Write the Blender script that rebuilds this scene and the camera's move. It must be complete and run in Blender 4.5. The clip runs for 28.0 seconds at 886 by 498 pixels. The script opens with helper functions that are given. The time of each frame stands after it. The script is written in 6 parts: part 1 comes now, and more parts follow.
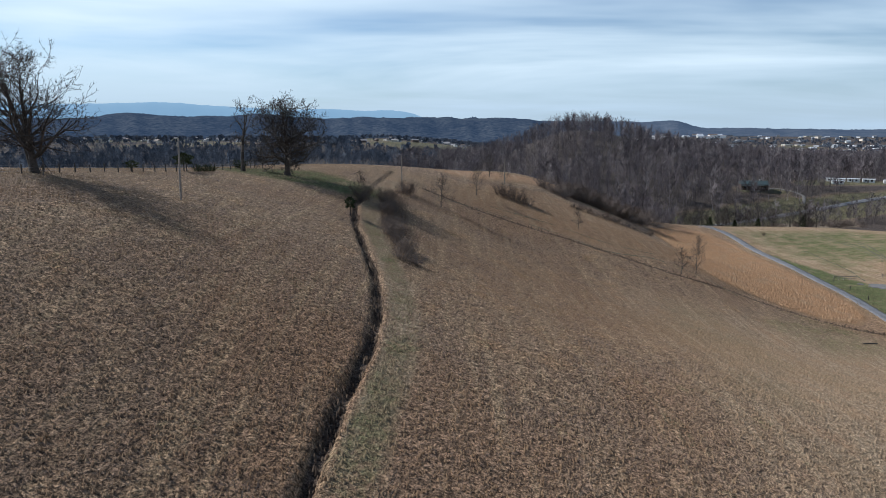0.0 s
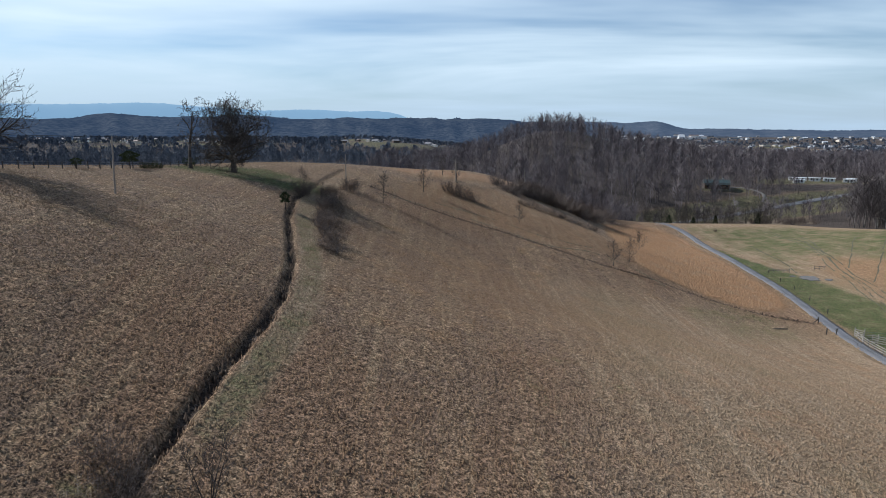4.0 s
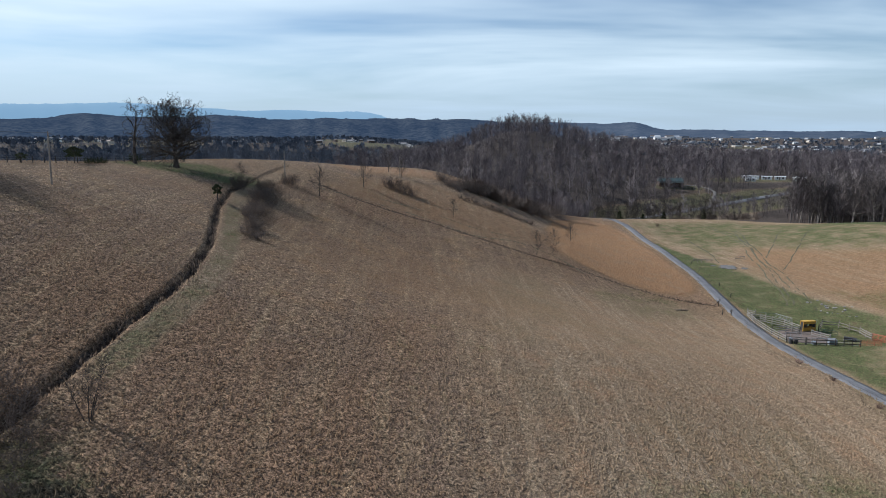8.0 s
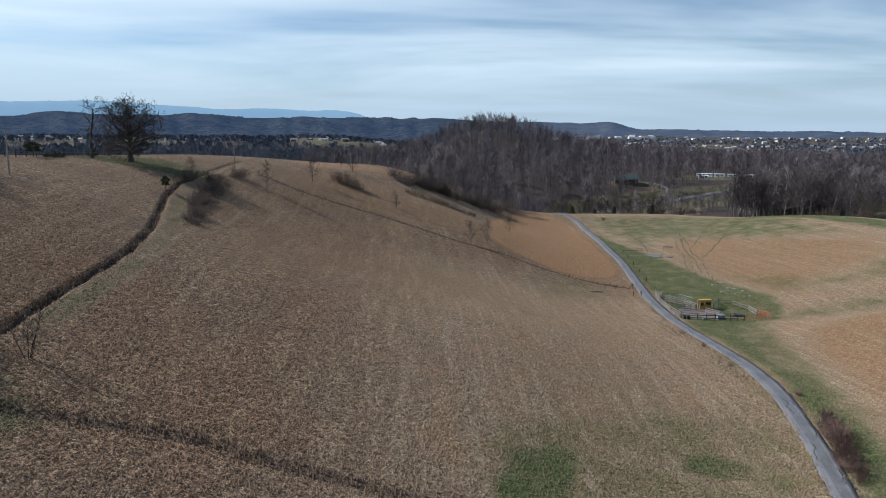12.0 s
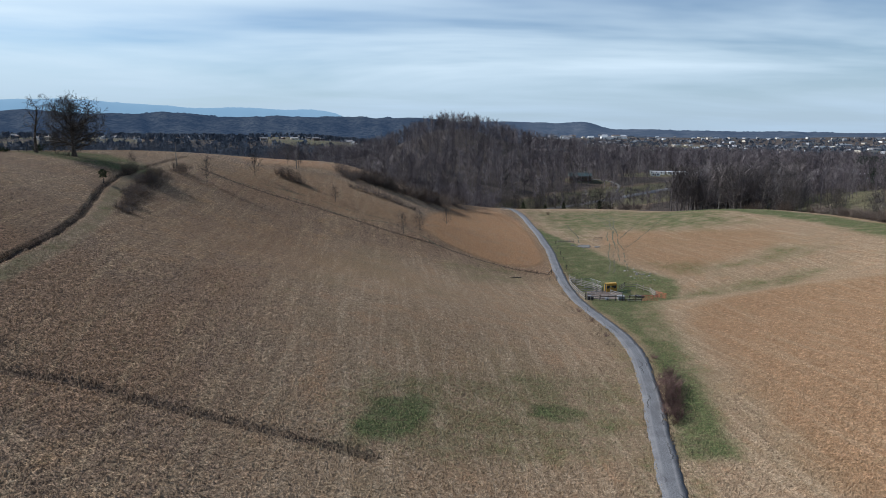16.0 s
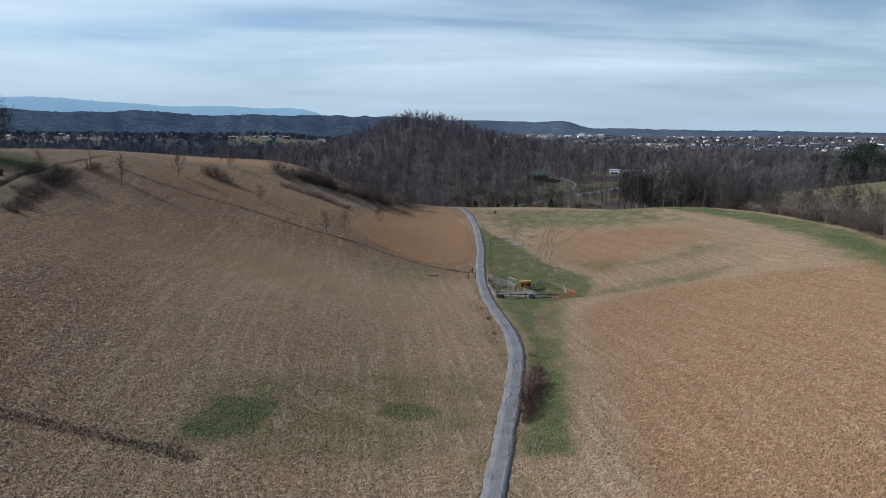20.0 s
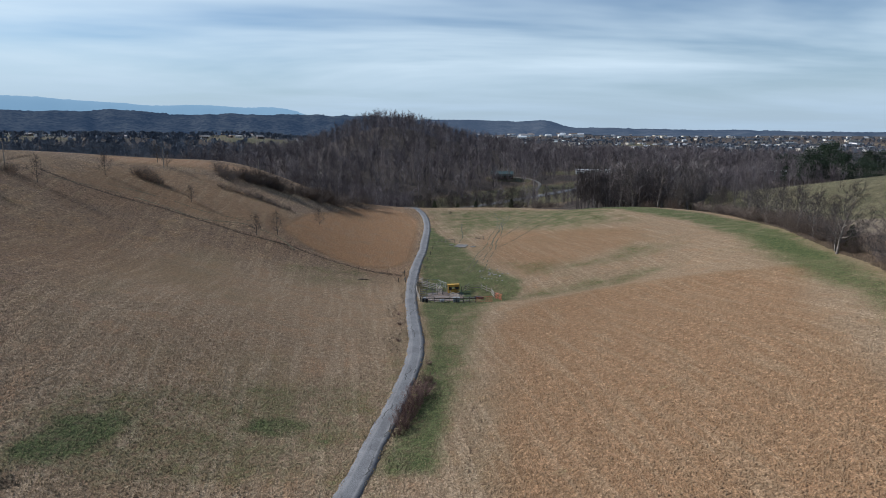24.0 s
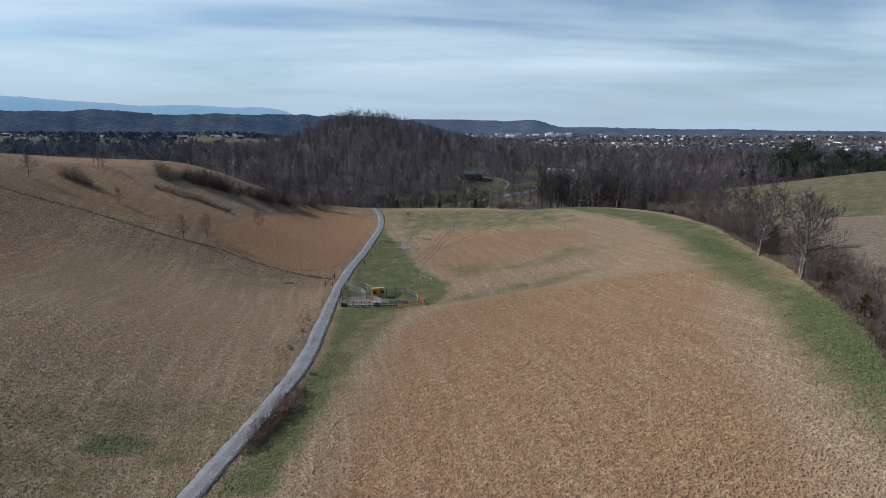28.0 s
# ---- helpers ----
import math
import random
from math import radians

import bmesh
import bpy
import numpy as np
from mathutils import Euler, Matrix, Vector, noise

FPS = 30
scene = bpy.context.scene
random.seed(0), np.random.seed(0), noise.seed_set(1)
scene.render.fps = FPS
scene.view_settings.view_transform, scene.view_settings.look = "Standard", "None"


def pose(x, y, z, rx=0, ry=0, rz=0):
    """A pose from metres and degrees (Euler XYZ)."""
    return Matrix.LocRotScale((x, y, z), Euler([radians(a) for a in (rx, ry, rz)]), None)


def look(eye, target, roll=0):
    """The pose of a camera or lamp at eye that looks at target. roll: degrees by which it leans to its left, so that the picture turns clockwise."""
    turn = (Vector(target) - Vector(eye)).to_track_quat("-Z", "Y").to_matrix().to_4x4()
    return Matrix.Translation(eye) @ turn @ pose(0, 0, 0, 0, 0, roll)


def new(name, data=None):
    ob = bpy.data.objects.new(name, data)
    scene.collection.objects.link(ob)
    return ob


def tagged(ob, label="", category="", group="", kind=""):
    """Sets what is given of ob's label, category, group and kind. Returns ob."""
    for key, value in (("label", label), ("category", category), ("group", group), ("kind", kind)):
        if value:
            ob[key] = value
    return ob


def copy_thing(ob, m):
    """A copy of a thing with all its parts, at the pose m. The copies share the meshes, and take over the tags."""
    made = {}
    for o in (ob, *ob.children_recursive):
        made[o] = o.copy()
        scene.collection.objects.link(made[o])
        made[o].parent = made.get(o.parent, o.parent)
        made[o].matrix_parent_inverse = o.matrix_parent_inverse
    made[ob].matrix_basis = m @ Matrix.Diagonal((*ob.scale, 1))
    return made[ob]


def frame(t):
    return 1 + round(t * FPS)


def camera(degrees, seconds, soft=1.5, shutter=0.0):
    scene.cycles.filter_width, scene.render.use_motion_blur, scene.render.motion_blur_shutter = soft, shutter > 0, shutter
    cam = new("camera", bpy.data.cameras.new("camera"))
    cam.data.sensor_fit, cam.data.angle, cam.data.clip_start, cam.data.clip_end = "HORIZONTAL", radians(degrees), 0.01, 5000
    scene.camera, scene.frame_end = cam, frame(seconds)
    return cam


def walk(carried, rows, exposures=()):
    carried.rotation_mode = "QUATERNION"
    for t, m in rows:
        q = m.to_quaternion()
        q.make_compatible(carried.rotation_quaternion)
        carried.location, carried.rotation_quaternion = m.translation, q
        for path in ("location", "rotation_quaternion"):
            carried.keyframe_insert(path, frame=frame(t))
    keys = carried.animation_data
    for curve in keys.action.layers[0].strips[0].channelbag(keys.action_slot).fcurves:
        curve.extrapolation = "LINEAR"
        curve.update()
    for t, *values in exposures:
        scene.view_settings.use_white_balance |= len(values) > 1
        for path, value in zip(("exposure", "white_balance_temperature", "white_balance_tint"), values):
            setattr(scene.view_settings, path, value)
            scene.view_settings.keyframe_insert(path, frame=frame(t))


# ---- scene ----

# ---------------------------------------------------------------- camera
PATH = [
    (0, (0.00, 0.00, 40.00), (-0.083, 9.841, 38.226), -0.20),
    (1.5, (3.35, -2.37, 39.81), (3.319, 7.473, 38.038), -0.24),
    (3, (7.22, -5.14, 39.66), (7.277, 4.707, 37.892), -0.22),
    (5.5, (14.91, -11.28, 39.48), (15.120, -1.440, 37.723), -0.16),
    (7, (19.26, -15.70, 39.12), (19.580, -5.857, 37.365), -0.15),
    (8, (22.26, -18.87, 38.94), (22.645, -9.031, 37.186), -0.14),
    (11, (30.08, -29.34, 38.65), (30.685, -19.518, 36.882), 0.02),
    (12.5, (33.97, -35.04, 38.37), (34.691, -25.224, 36.604), -0.00),
    (14.5, (39.26, -42.21, 38.00), (40.098, -32.408, 36.232), 0.08),
    (16, (45.11, -46.00, 37.66), (46.127, -36.214, 35.889), 0.11),
    (17, (49.72, -47.55, 37.44), (50.823, -37.769, 35.679), 0.07),
    (18.5, (57.10, -48.09, 37.44), (58.277, -38.323, 35.664), 0.16),
    (20, (62.64, -47.72, 37.54), (63.921, -37.961, 35.752), 0.15),
    (21.5, (67.70, -46.82, 37.57), (69.089, -37.080, 35.778), 0.20),
    (23.5, (75.61, -45.91, 37.68), (77.103, -36.188, 35.882), 0.16),
    (25, (82.48, -45.19, 37.57), (84.020, -35.475, 35.777), 0.08),
    (26.5, (88.76, -44.47, 37.43), (90.341, -34.759, 35.635), 0.06),
    (28, (94.96, -43.54, 37.47), (96.590, -33.842, 35.671), 0.04),
]
cam = camera(70.0, 28.0, soft=0.75)
walk(cam, [(t, look(eye, target, roll)) for t, eye, target, roll in PATH], [(0.0, 0.47, 5980, 10.0), (12.0, 0.42, 5980, 10.0), (28.0, 0.28, 5980, 10.0)])

# ---------------------------------------------------------------- light
SUN_AZ = radians(-64)      # from +y towards +x
SUN_EL = radians(37)
world = bpy.data.worlds.new("sky")
scene.world = world
world.use_nodes = True
wn, wl = world.node_tree.nodes, world.node_tree.links
wn.clear()
w_out = wn.new("ShaderNodeOutputWorld")
w_bg = wn.new("ShaderNodeBackground")
w_bg.inputs[1].default_value = 0.072
w_sky = wn.new("ShaderNodeTexSky")
w_sky.sky_type = "NISHITA"
w_sky.sun_disc = False
w_sky.sun_elevation = SUN_EL
w_sky.sun_rotation = SUN_AZ
w_sky.air_density, w_sky.dust_density, w_sky.ozone_density = 1.0, 0.25, 3.0
# thin streaked high cloud over the whole sky
w_tc = wn.new("ShaderNodeTexCoord")
w_sep = wn.new("ShaderNodeSeparateXYZ")
wl.new(w_tc.outputs["Generated"], w_sep.inputs[0])


def wmath(op, a, b):
    n = wn.new("ShaderNodeMath")
    n.operation = op
    for k, v in enumerate((a, b)):
        if isinstance(v, (int, float)):
            n.inputs[k].default_value = v
        else:
            wl.new(v, n.inputs[k])
    return n.outputs[0]


w_h = wmath("ADD", wmath("MAXIMUM", w_sep.outputs[2], 0.0), 0.10)
w_cmb = wn.new("ShaderNodeCombineXYZ")
wl.new(wmath("DIVIDE", w_sep.outputs[0], w_h), w_cmb.inputs[0])
wl.new(wmath("DIVIDE", w_sep.outputs[1], w_h), w_cmb.inputs[1])
w_map = wn.new("ShaderNodeMapping")
w_map.inputs["Rotation"].default_value = (0, 0, radians(12))
w_map.inputs["Scale"].default_value = (0.26, 0.46, 1.0)
w_map.inputs["Location"].default_value = (0.35, 0.62, 0.0)
wl.new(w_cmb.outputs[0], w_map.inputs[0])
w_ns = wn.new("ShaderNodeTexNoise")
w_ns.inputs["Scale"].default_value = 1.0
w_ns.inputs["Detail"].default_value = 5.0
w_ns.inputs["Roughness"].default_value = 0.52
w_ns.inputs["Distortion"].default_value = 0.35
wl.new(w_map.outputs[0], w_ns.inputs["Vector"])
w_rmp = wn.new("ShaderNodeValToRGB")
w_rmp.color_ramp.elements[0].position, w_rmp.color_ramp.elements[0].color = 0.40, (0.10, 0.10, 0.10, 1)
w_rmp.color_ramp.elements[1].position, w_rmp.color_ramp.elements[1].color = 0.62, (1.0, 1.0, 1.0, 1)
wl.new(w_ns.outputs["Fac"], w_rmp.inputs[0])
w_mix = wn.new("ShaderNodeMix")
w_mix.data_type = "RGBA"
w_low = wn.new("ShaderNodeMapRange")
w_low.interpolation_type = "SMOOTHSTEP"
for w_k, w_v in zip((1, 2, 3, 4), (0.0, 0.15, 0.85, 0.0)):
    w_low.inputs[w_k].default_value = w_v
wl.new(w_sep.outputs[2], w_low.inputs[0])
w_thin = wmath("MINIMUM", wmath("DIVIDE", 0.22, wmath("ADD", wmath("MAXIMUM", w_sep.outputs[2], 0.0), 0.02)), 1.0)
wl.new(wmath("MULTIPLY", w_rmp.outputs[0], w_thin), w_mix.inputs["Factor"])
wl.new(w_sky.outputs[0], w_mix.inputs["A"])
w_mix.inputs["B"].default_value = (8.2, 9.5, 10.1, 1)
w_veil = wn.new("ShaderNodeMix")
w_veil.data_type = "RGBA"
wl.new(w_low.outputs[0], w_veil.inputs["Factor"])
wl.new(w_mix.outputs["Result"], w_veil.inputs["A"])
w_veil.inputs["B"].default_value = (4.6, 5.95, 7.2, 1)
wl.new(w_veil.outputs["Result"], w_bg.inputs[0])
wl.new(w_bg.outputs[0], w_out.inputs[0])

sun = new("sun", bpy.data.lights.new("sun", "SUN"))
sun.data.energy = 5.0
sun.data.angle = radians(0.9)
sun.data.color = (1.0, 0.94, 0.86)
sun.matrix_world = look((math.sin(SUN_AZ) * math.cos(SUN_EL) * 300, math.cos(SUN_AZ) * math.cos(SUN_EL) * 300, math.sin(SUN_EL) * 300), (0, 0, 0))


# ---------------------------------------------------------------- materials
def nodes(name):
    m = bpy.data.materials.new(name)
    m.use_nodes = True
    return m, m.node_tree.nodes, m.node_tree.links, m.node_tree.nodes["Principled BSDF"]


def noise_node(nt, ln, vec, scale, detail=4.0, rough=0.55):
    n = nt.new("ShaderNodeTexNoise")
    n.inputs["Scale"].default_value, n.inputs["Detail"].default_value, n.inputs["Roughness"].default_value = scale, detail, rough
    ln.new(vec, n.inputs["Vector"])
    return n.outputs["Fac"]


def ramp(nt, ln, fac, stops):
    r = nt.new("ShaderNodeValToRGB")
    e = r.color_ramp.elements
    while len(e) < len(stops):
        e.new(0.5)
    for k, (p, c) in zip(e, stops):
        k.position, k.color = p, (*c, 1) if len(c) == 3 else c
    ln.new(fac, r.inputs[0])
    return r.outputs[0]


def mixc(nt, ln, fac, a, b, mode="MIX"):
    n = nt.new("ShaderNodeMix")
    n.data_type, n.blend_type = "RGBA", mode
    for key, v in (("Factor", fac), ("A", a), ("B", b)):
        s = n.inputs[key]
        if isinstance(v, (int, float)):
            s.default_value = v
        elif isinstance(v, tuple):
            s.default_value = (*v, 1)
        else:
            ln.new(v, s)
    return n.outputs["Result"]


def mathn(nt, ln, op, *vs):
    n = nt.new("ShaderNodeMath")
    n.operation = op
    for k, v in enumerate(vs):
        if isinstance(v, (int, float)):
            n.inputs[k].default_value = v
        else:
            ln.new(v, n.inputs[k])
    return n.outputs[0]


def plain(name, color, rough=0.7, metal=0.0, scale=6.0, spread=0.35, bump=0.25, spots=None):
    """Colour with grain and stains at two scales, random per object, and fine relief."""
    m, nt, ln, b = nodes(name)
    tc = nt.new("ShaderNodeTexCoord").outputs["Object"]
    fine, wide = noise_node(nt, ln, tc, scale * 4, 5), noise_node(nt, ln, tc, scale * 0.6, 3)
    lo = tuple(c * (1 - spread) for c in color)
    hi = tuple(min(1, c * (1 + spread)) for c in color)
    c = ramp(nt, ln, fine, [(0.3, lo), (0.7, hi)])
    c = mixc(nt, ln, ramp(nt, ln, wide, [(0.42, (0, 0, 0)), (0.62, (0.5, 0.5, 0.5))]), c, spots or lo)
    oi = nt.new("ShaderNodeObjectInfo").outputs["Random"]
    c = mixc(nt, ln, 0.5, c, ramp(nt, ln, oi, [(0, (0.35, 0.35, 0.35)), (1, (0.65, 0.65, 0.65))]), "OVERLAY")
    ln.new(c, b.inputs["Base Color"])
    b.inputs["Roughness"].default_value, b.inputs["Metallic"].default_value = rough, metal
    if bump:
        bp = nt.new("ShaderNodeBump")
        bp.inputs["Strength"].default_value, bp.inputs["Distance"].default_value = bump, 0.02
        ln.new(fine, bp.inputs["Height"])
        ln.new(bp.outputs[0], b.inputs["Normal"])
    return m


def bark(name, a, b2, rough=0.9):
    """Bark and twigs: colour varies from piece to piece and along the grain."""
    m, nt, ln, b = nodes(name)
    tc = nt.new("ShaderNodeTexCoord").outputs["Object"]
    isl = nt.new("ShaderNodeNewGeometry").outputs["Random Per Island"]
    c = ramp(nt, ln, isl, [(0, a), (0.8, b2), (1, tuple(x * 1.5 for x in b2))])
    c = mixc(nt, ln, ramp(nt, ln, noise_node(nt, ln, tc, 3.0, 5), [(0.4, (0, 0, 0)), (0.65, (0.6, 0.6, 0.6))]), c, tuple(x * 0.55 for x in a))
    ln.new(c, b.inputs["Base Color"])
    b.inputs["Roughness"].default_value = rough
    b.inputs["Specular IOR Level"].default_value = 0.2
    return m


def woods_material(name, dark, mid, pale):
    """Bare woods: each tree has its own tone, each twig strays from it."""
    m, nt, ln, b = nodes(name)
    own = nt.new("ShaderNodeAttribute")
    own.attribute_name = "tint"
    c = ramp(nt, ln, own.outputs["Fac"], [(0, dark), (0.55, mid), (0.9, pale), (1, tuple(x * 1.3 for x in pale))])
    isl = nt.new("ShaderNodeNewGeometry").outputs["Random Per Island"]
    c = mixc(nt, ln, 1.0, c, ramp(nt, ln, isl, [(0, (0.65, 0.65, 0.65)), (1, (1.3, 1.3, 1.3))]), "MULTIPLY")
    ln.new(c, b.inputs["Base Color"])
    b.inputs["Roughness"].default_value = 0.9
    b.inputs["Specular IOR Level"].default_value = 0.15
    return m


def ground_material():
    m, nt, ln, b = nodes("meadow")
    tc = nt.new("ShaderNodeTexCoord").outputs["Object"]
    kind = nt.new("ShaderNodeAttribute")
    kind.attribute_name = "cover"
    sep = nt.new("ShaderNodeSeparateColor")
    ln.new(kind.outputs["Color"], sep.inputs[0])
    kind2 = nt.new("ShaderNodeAttribute")
    kind2.attribute_name = "cover_far"
    sep2 = nt.new("ShaderNodeSeparateColor")
    ln.new(kind2.outputs["Color"], sep2.inputs[0])
    n_f = noise_node(nt, ln, tc, 3.6, 6, 0.74)
    n_c = noise_node(nt, ln, tc, 1.3, 5, 0.65)
    n_m = noise_node(nt, ln, tc, 0.22, 4)
    n_w = noise_node(nt, ln, tc, 0.035, 4)
    # mowing rows run along the slope
    mp = nt.new("ShaderNodeMapping")
    mp.inputs["Rotation"].default_value = (0, 0, radians(-8))
    mp.inputs["Scale"].default_value = (0.75, 0.045, 0.2)
    ln.new(tc, mp.inputs[0])
    n_r = noise_node(nt, ln, mp.outputs[0], 1.0, 3)
    n_g = noise_node(nt, ln, tc, 0.5, 4, 0.6)

    def tone(fac, *stops):
        return ramp(nt, ln, fac, stops)

    def grey(fac, lo, hi, top):
        return ramp(nt, ln, fac, [(lo, (0, 0, 0)), (hi, (top, top, top))])

    # stubble: ash-brown, with rust and straw patches and darker thatch
    dry = tone(n_c, (0.36, (0.169, 0.116, 0.080)), (0.52, (0.253, 0.178, 0.117)), (0.66, (0.308, 0.226, 0.145)))
    dry = mixc(nt, ln, grey(n_w, 0.46, 0.62, 0.75), dry, (0.308, 0.178, 0.092))
    dry = mixc(nt, ln, grey(n_m, 0.5, 0.68, 0.55), dry, (0.318, 0.196, 0.103))
    dry = mixc(nt, ln, grey(n_w, 0.48, 0.34, 0.55), dry, (0.169, 0.124, 0.093))
    dry = mixc(nt, ln, grey(n_r, 0.5, 0.66, 0.45), dry, (0.359, 0.268, 0.162))
    dry = mixc(nt, ln, grey(n_g, 0.54, 0.68, 0.5), dry, (0.110, 0.076, 0.053))
    straw = tone(n_c, (0.36, (0.195, 0.136, 0.086)), (0.52, (0.262, 0.191, 0.123)), (0.66, (0.334, 0.254, 0.173)))
    straw = mixc(nt, ln, grey(n_m, 0.48, 0.66, 0.6), straw, (0.325, 0.200, 0.118))
    straw = mixc(nt, ln, grey(n_w, 0.5, 0.64, 0.5), straw, (0.180, 0.153, 0.085))
    straw = mixc(nt, ln, grey(n_r, 0.50, 0.62, 0.45), straw, (0.380, 0.296, 0.204))
    orange = tone(n_c, (0.36, (0.193, 0.112, 0.058)), (0.52, (0.252, 0.153, 0.084)), (0.66, (0.292, 0.191, 0.111)))
    orange = mixc(nt, ln, grey(n_r, 0.50, 0.64, 0.38), orange, (0.302, 0.234, 0.152))
    orange = mixc(nt, ln, grey(n_g, 0.52, 0.70, 0.5), orange, (0.211, 0.150, 0.090))
    green = tone(n_c, (0.36, (0.036, 0.060, 0.022)), (0.5, (0.062, 0.092, 0.032)), (0.66, (0.108, 0.126, 0.052)))
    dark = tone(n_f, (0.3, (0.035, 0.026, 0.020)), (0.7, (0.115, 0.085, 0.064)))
    litter = tone(n_c, (0.3, (0.040, 0.034, 0.031)), (0.7, (0.100, 0.082, 0.072)))
    field = tone(n_m, (0.3, (0.074, 0.074, 0.042)), (0.7, (0.145, 0.126, 0.077)))
    tan = tone(n_c, (0.35, (0.115, 0.092, 0.070)), (0.65, (0.215, 0.175, 0.130)))

    def soft(ch, lo=0.3, hi=0.7, amount=0.55):
        e = mathn(nt, ln, "ADD", ch, mathn(nt, ln, "MULTIPLY", mathn(nt, ln, "SUBTRACT", mathn(nt, ln, "ADD", mathn(nt, ln, "MULTIPLY", n_c, 0.6), mathn(nt, ln, "MULTIPLY", n_m, 0.4)), 0.5), amount))
        return ramp(nt, ln, e, [(lo, (0, 0, 0)), (hi, (1, 1, 1))])

    # browner grass, and slope shade put into the colour by the same tint
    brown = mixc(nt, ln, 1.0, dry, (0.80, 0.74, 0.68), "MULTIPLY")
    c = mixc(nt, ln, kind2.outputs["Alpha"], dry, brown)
    c = mixc(nt, ln, soft(kind.outputs["Alpha"], 0.15, 0.95, 0.7), c, straw)
    c = mixc(nt, ln, soft(sep.outputs[0], 0.15, 0.95, 1.3), c, orange)
    sedge = tone(n_c, (0.36, (0.263, 0.152, 0.085)), (0.52, (0.353, 0.213, 0.121)), (0.66, (0.428, 0.276, 0.166)))
    sedge = mixc(nt, ln, grey(n_g, 0.50, 0.66, 0.6), sedge, (0.216, 0.127, 0.074))
    sedge = mixc(nt, ln, grey(n_r, 0.48, 0.62, 0.6), sedge, (0.376, 0.262, 0.170))
    sedge = mixc(nt, ln, grey(n_m, 0.52, 0.40, 0.5), sedge, (0.282, 0.179, 0.110))
    c = mixc(nt, ln, soft(mathn(nt, ln, "SUBTRACT", sep.outputs[0], 0.55), 0.22, 0.66, 1.2), c, sedge)
    ragged = mathn(nt, ln, "ADD", mathn(nt, ln, "MULTIPLY", n_m, 0.55), mathn(nt, ln, "MULTIPLY", n_c, 0.45))
    turf = mathn(nt, ln, "ADD", sep.outputs[1], mathn(nt, ln, "MULTIPLY", mathn(nt, ln, "SUBTRACT", ragged, 0.5), 3.0))
    c = mixc(nt, ln, ramp(nt, ln, turf, [(0.25, (0, 0, 0)), (1.0, (0.9, 0.9, 0.9))]), c, green)
    c = mixc(nt, ln, soft(sep2.outputs[1]), c, field)
    c = mixc(nt, ln, soft(sep2.outputs[2]), c, tan)
    c = mixc(nt, ln, soft(sep2.outputs[0]), c, litter)
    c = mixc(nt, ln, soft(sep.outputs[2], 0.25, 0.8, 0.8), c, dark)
    # grain of the sward: pale blades and painted shade in the gaps, from single tufts up to clumps
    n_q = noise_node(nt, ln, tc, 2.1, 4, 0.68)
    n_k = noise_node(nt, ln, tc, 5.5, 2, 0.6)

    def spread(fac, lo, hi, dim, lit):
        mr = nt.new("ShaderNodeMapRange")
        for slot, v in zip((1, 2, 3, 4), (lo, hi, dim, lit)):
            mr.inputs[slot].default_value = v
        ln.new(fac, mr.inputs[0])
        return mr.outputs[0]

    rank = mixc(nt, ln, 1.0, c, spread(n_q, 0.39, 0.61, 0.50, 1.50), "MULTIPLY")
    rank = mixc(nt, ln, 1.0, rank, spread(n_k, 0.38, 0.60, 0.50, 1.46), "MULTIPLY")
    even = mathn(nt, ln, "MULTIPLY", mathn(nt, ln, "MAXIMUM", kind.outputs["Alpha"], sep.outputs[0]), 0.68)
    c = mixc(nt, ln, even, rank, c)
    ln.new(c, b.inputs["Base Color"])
    b.inputs["Roughness"].default_value = 0.95
    b.inputs["Diffuse Roughness"].default_value = 0.5
    b.inputs["Specular IOR Level"].default_value = 0.1
    bp = nt.new("ShaderNodeBump")
    bp.inputs["Strength"].default_value, bp.inputs["Distance"].default_value = 1.0, 0.5
    ln.new(mathn(nt, ln, "ADD", mathn(nt, ln, "MULTIPLY", n_q, 1.0), mathn(nt, ln, "MULTIPLY", n_k, 0.3)), bp.inputs["Height"])
    ln.new(bp.outputs[0], b.inputs["Normal"])
    return m


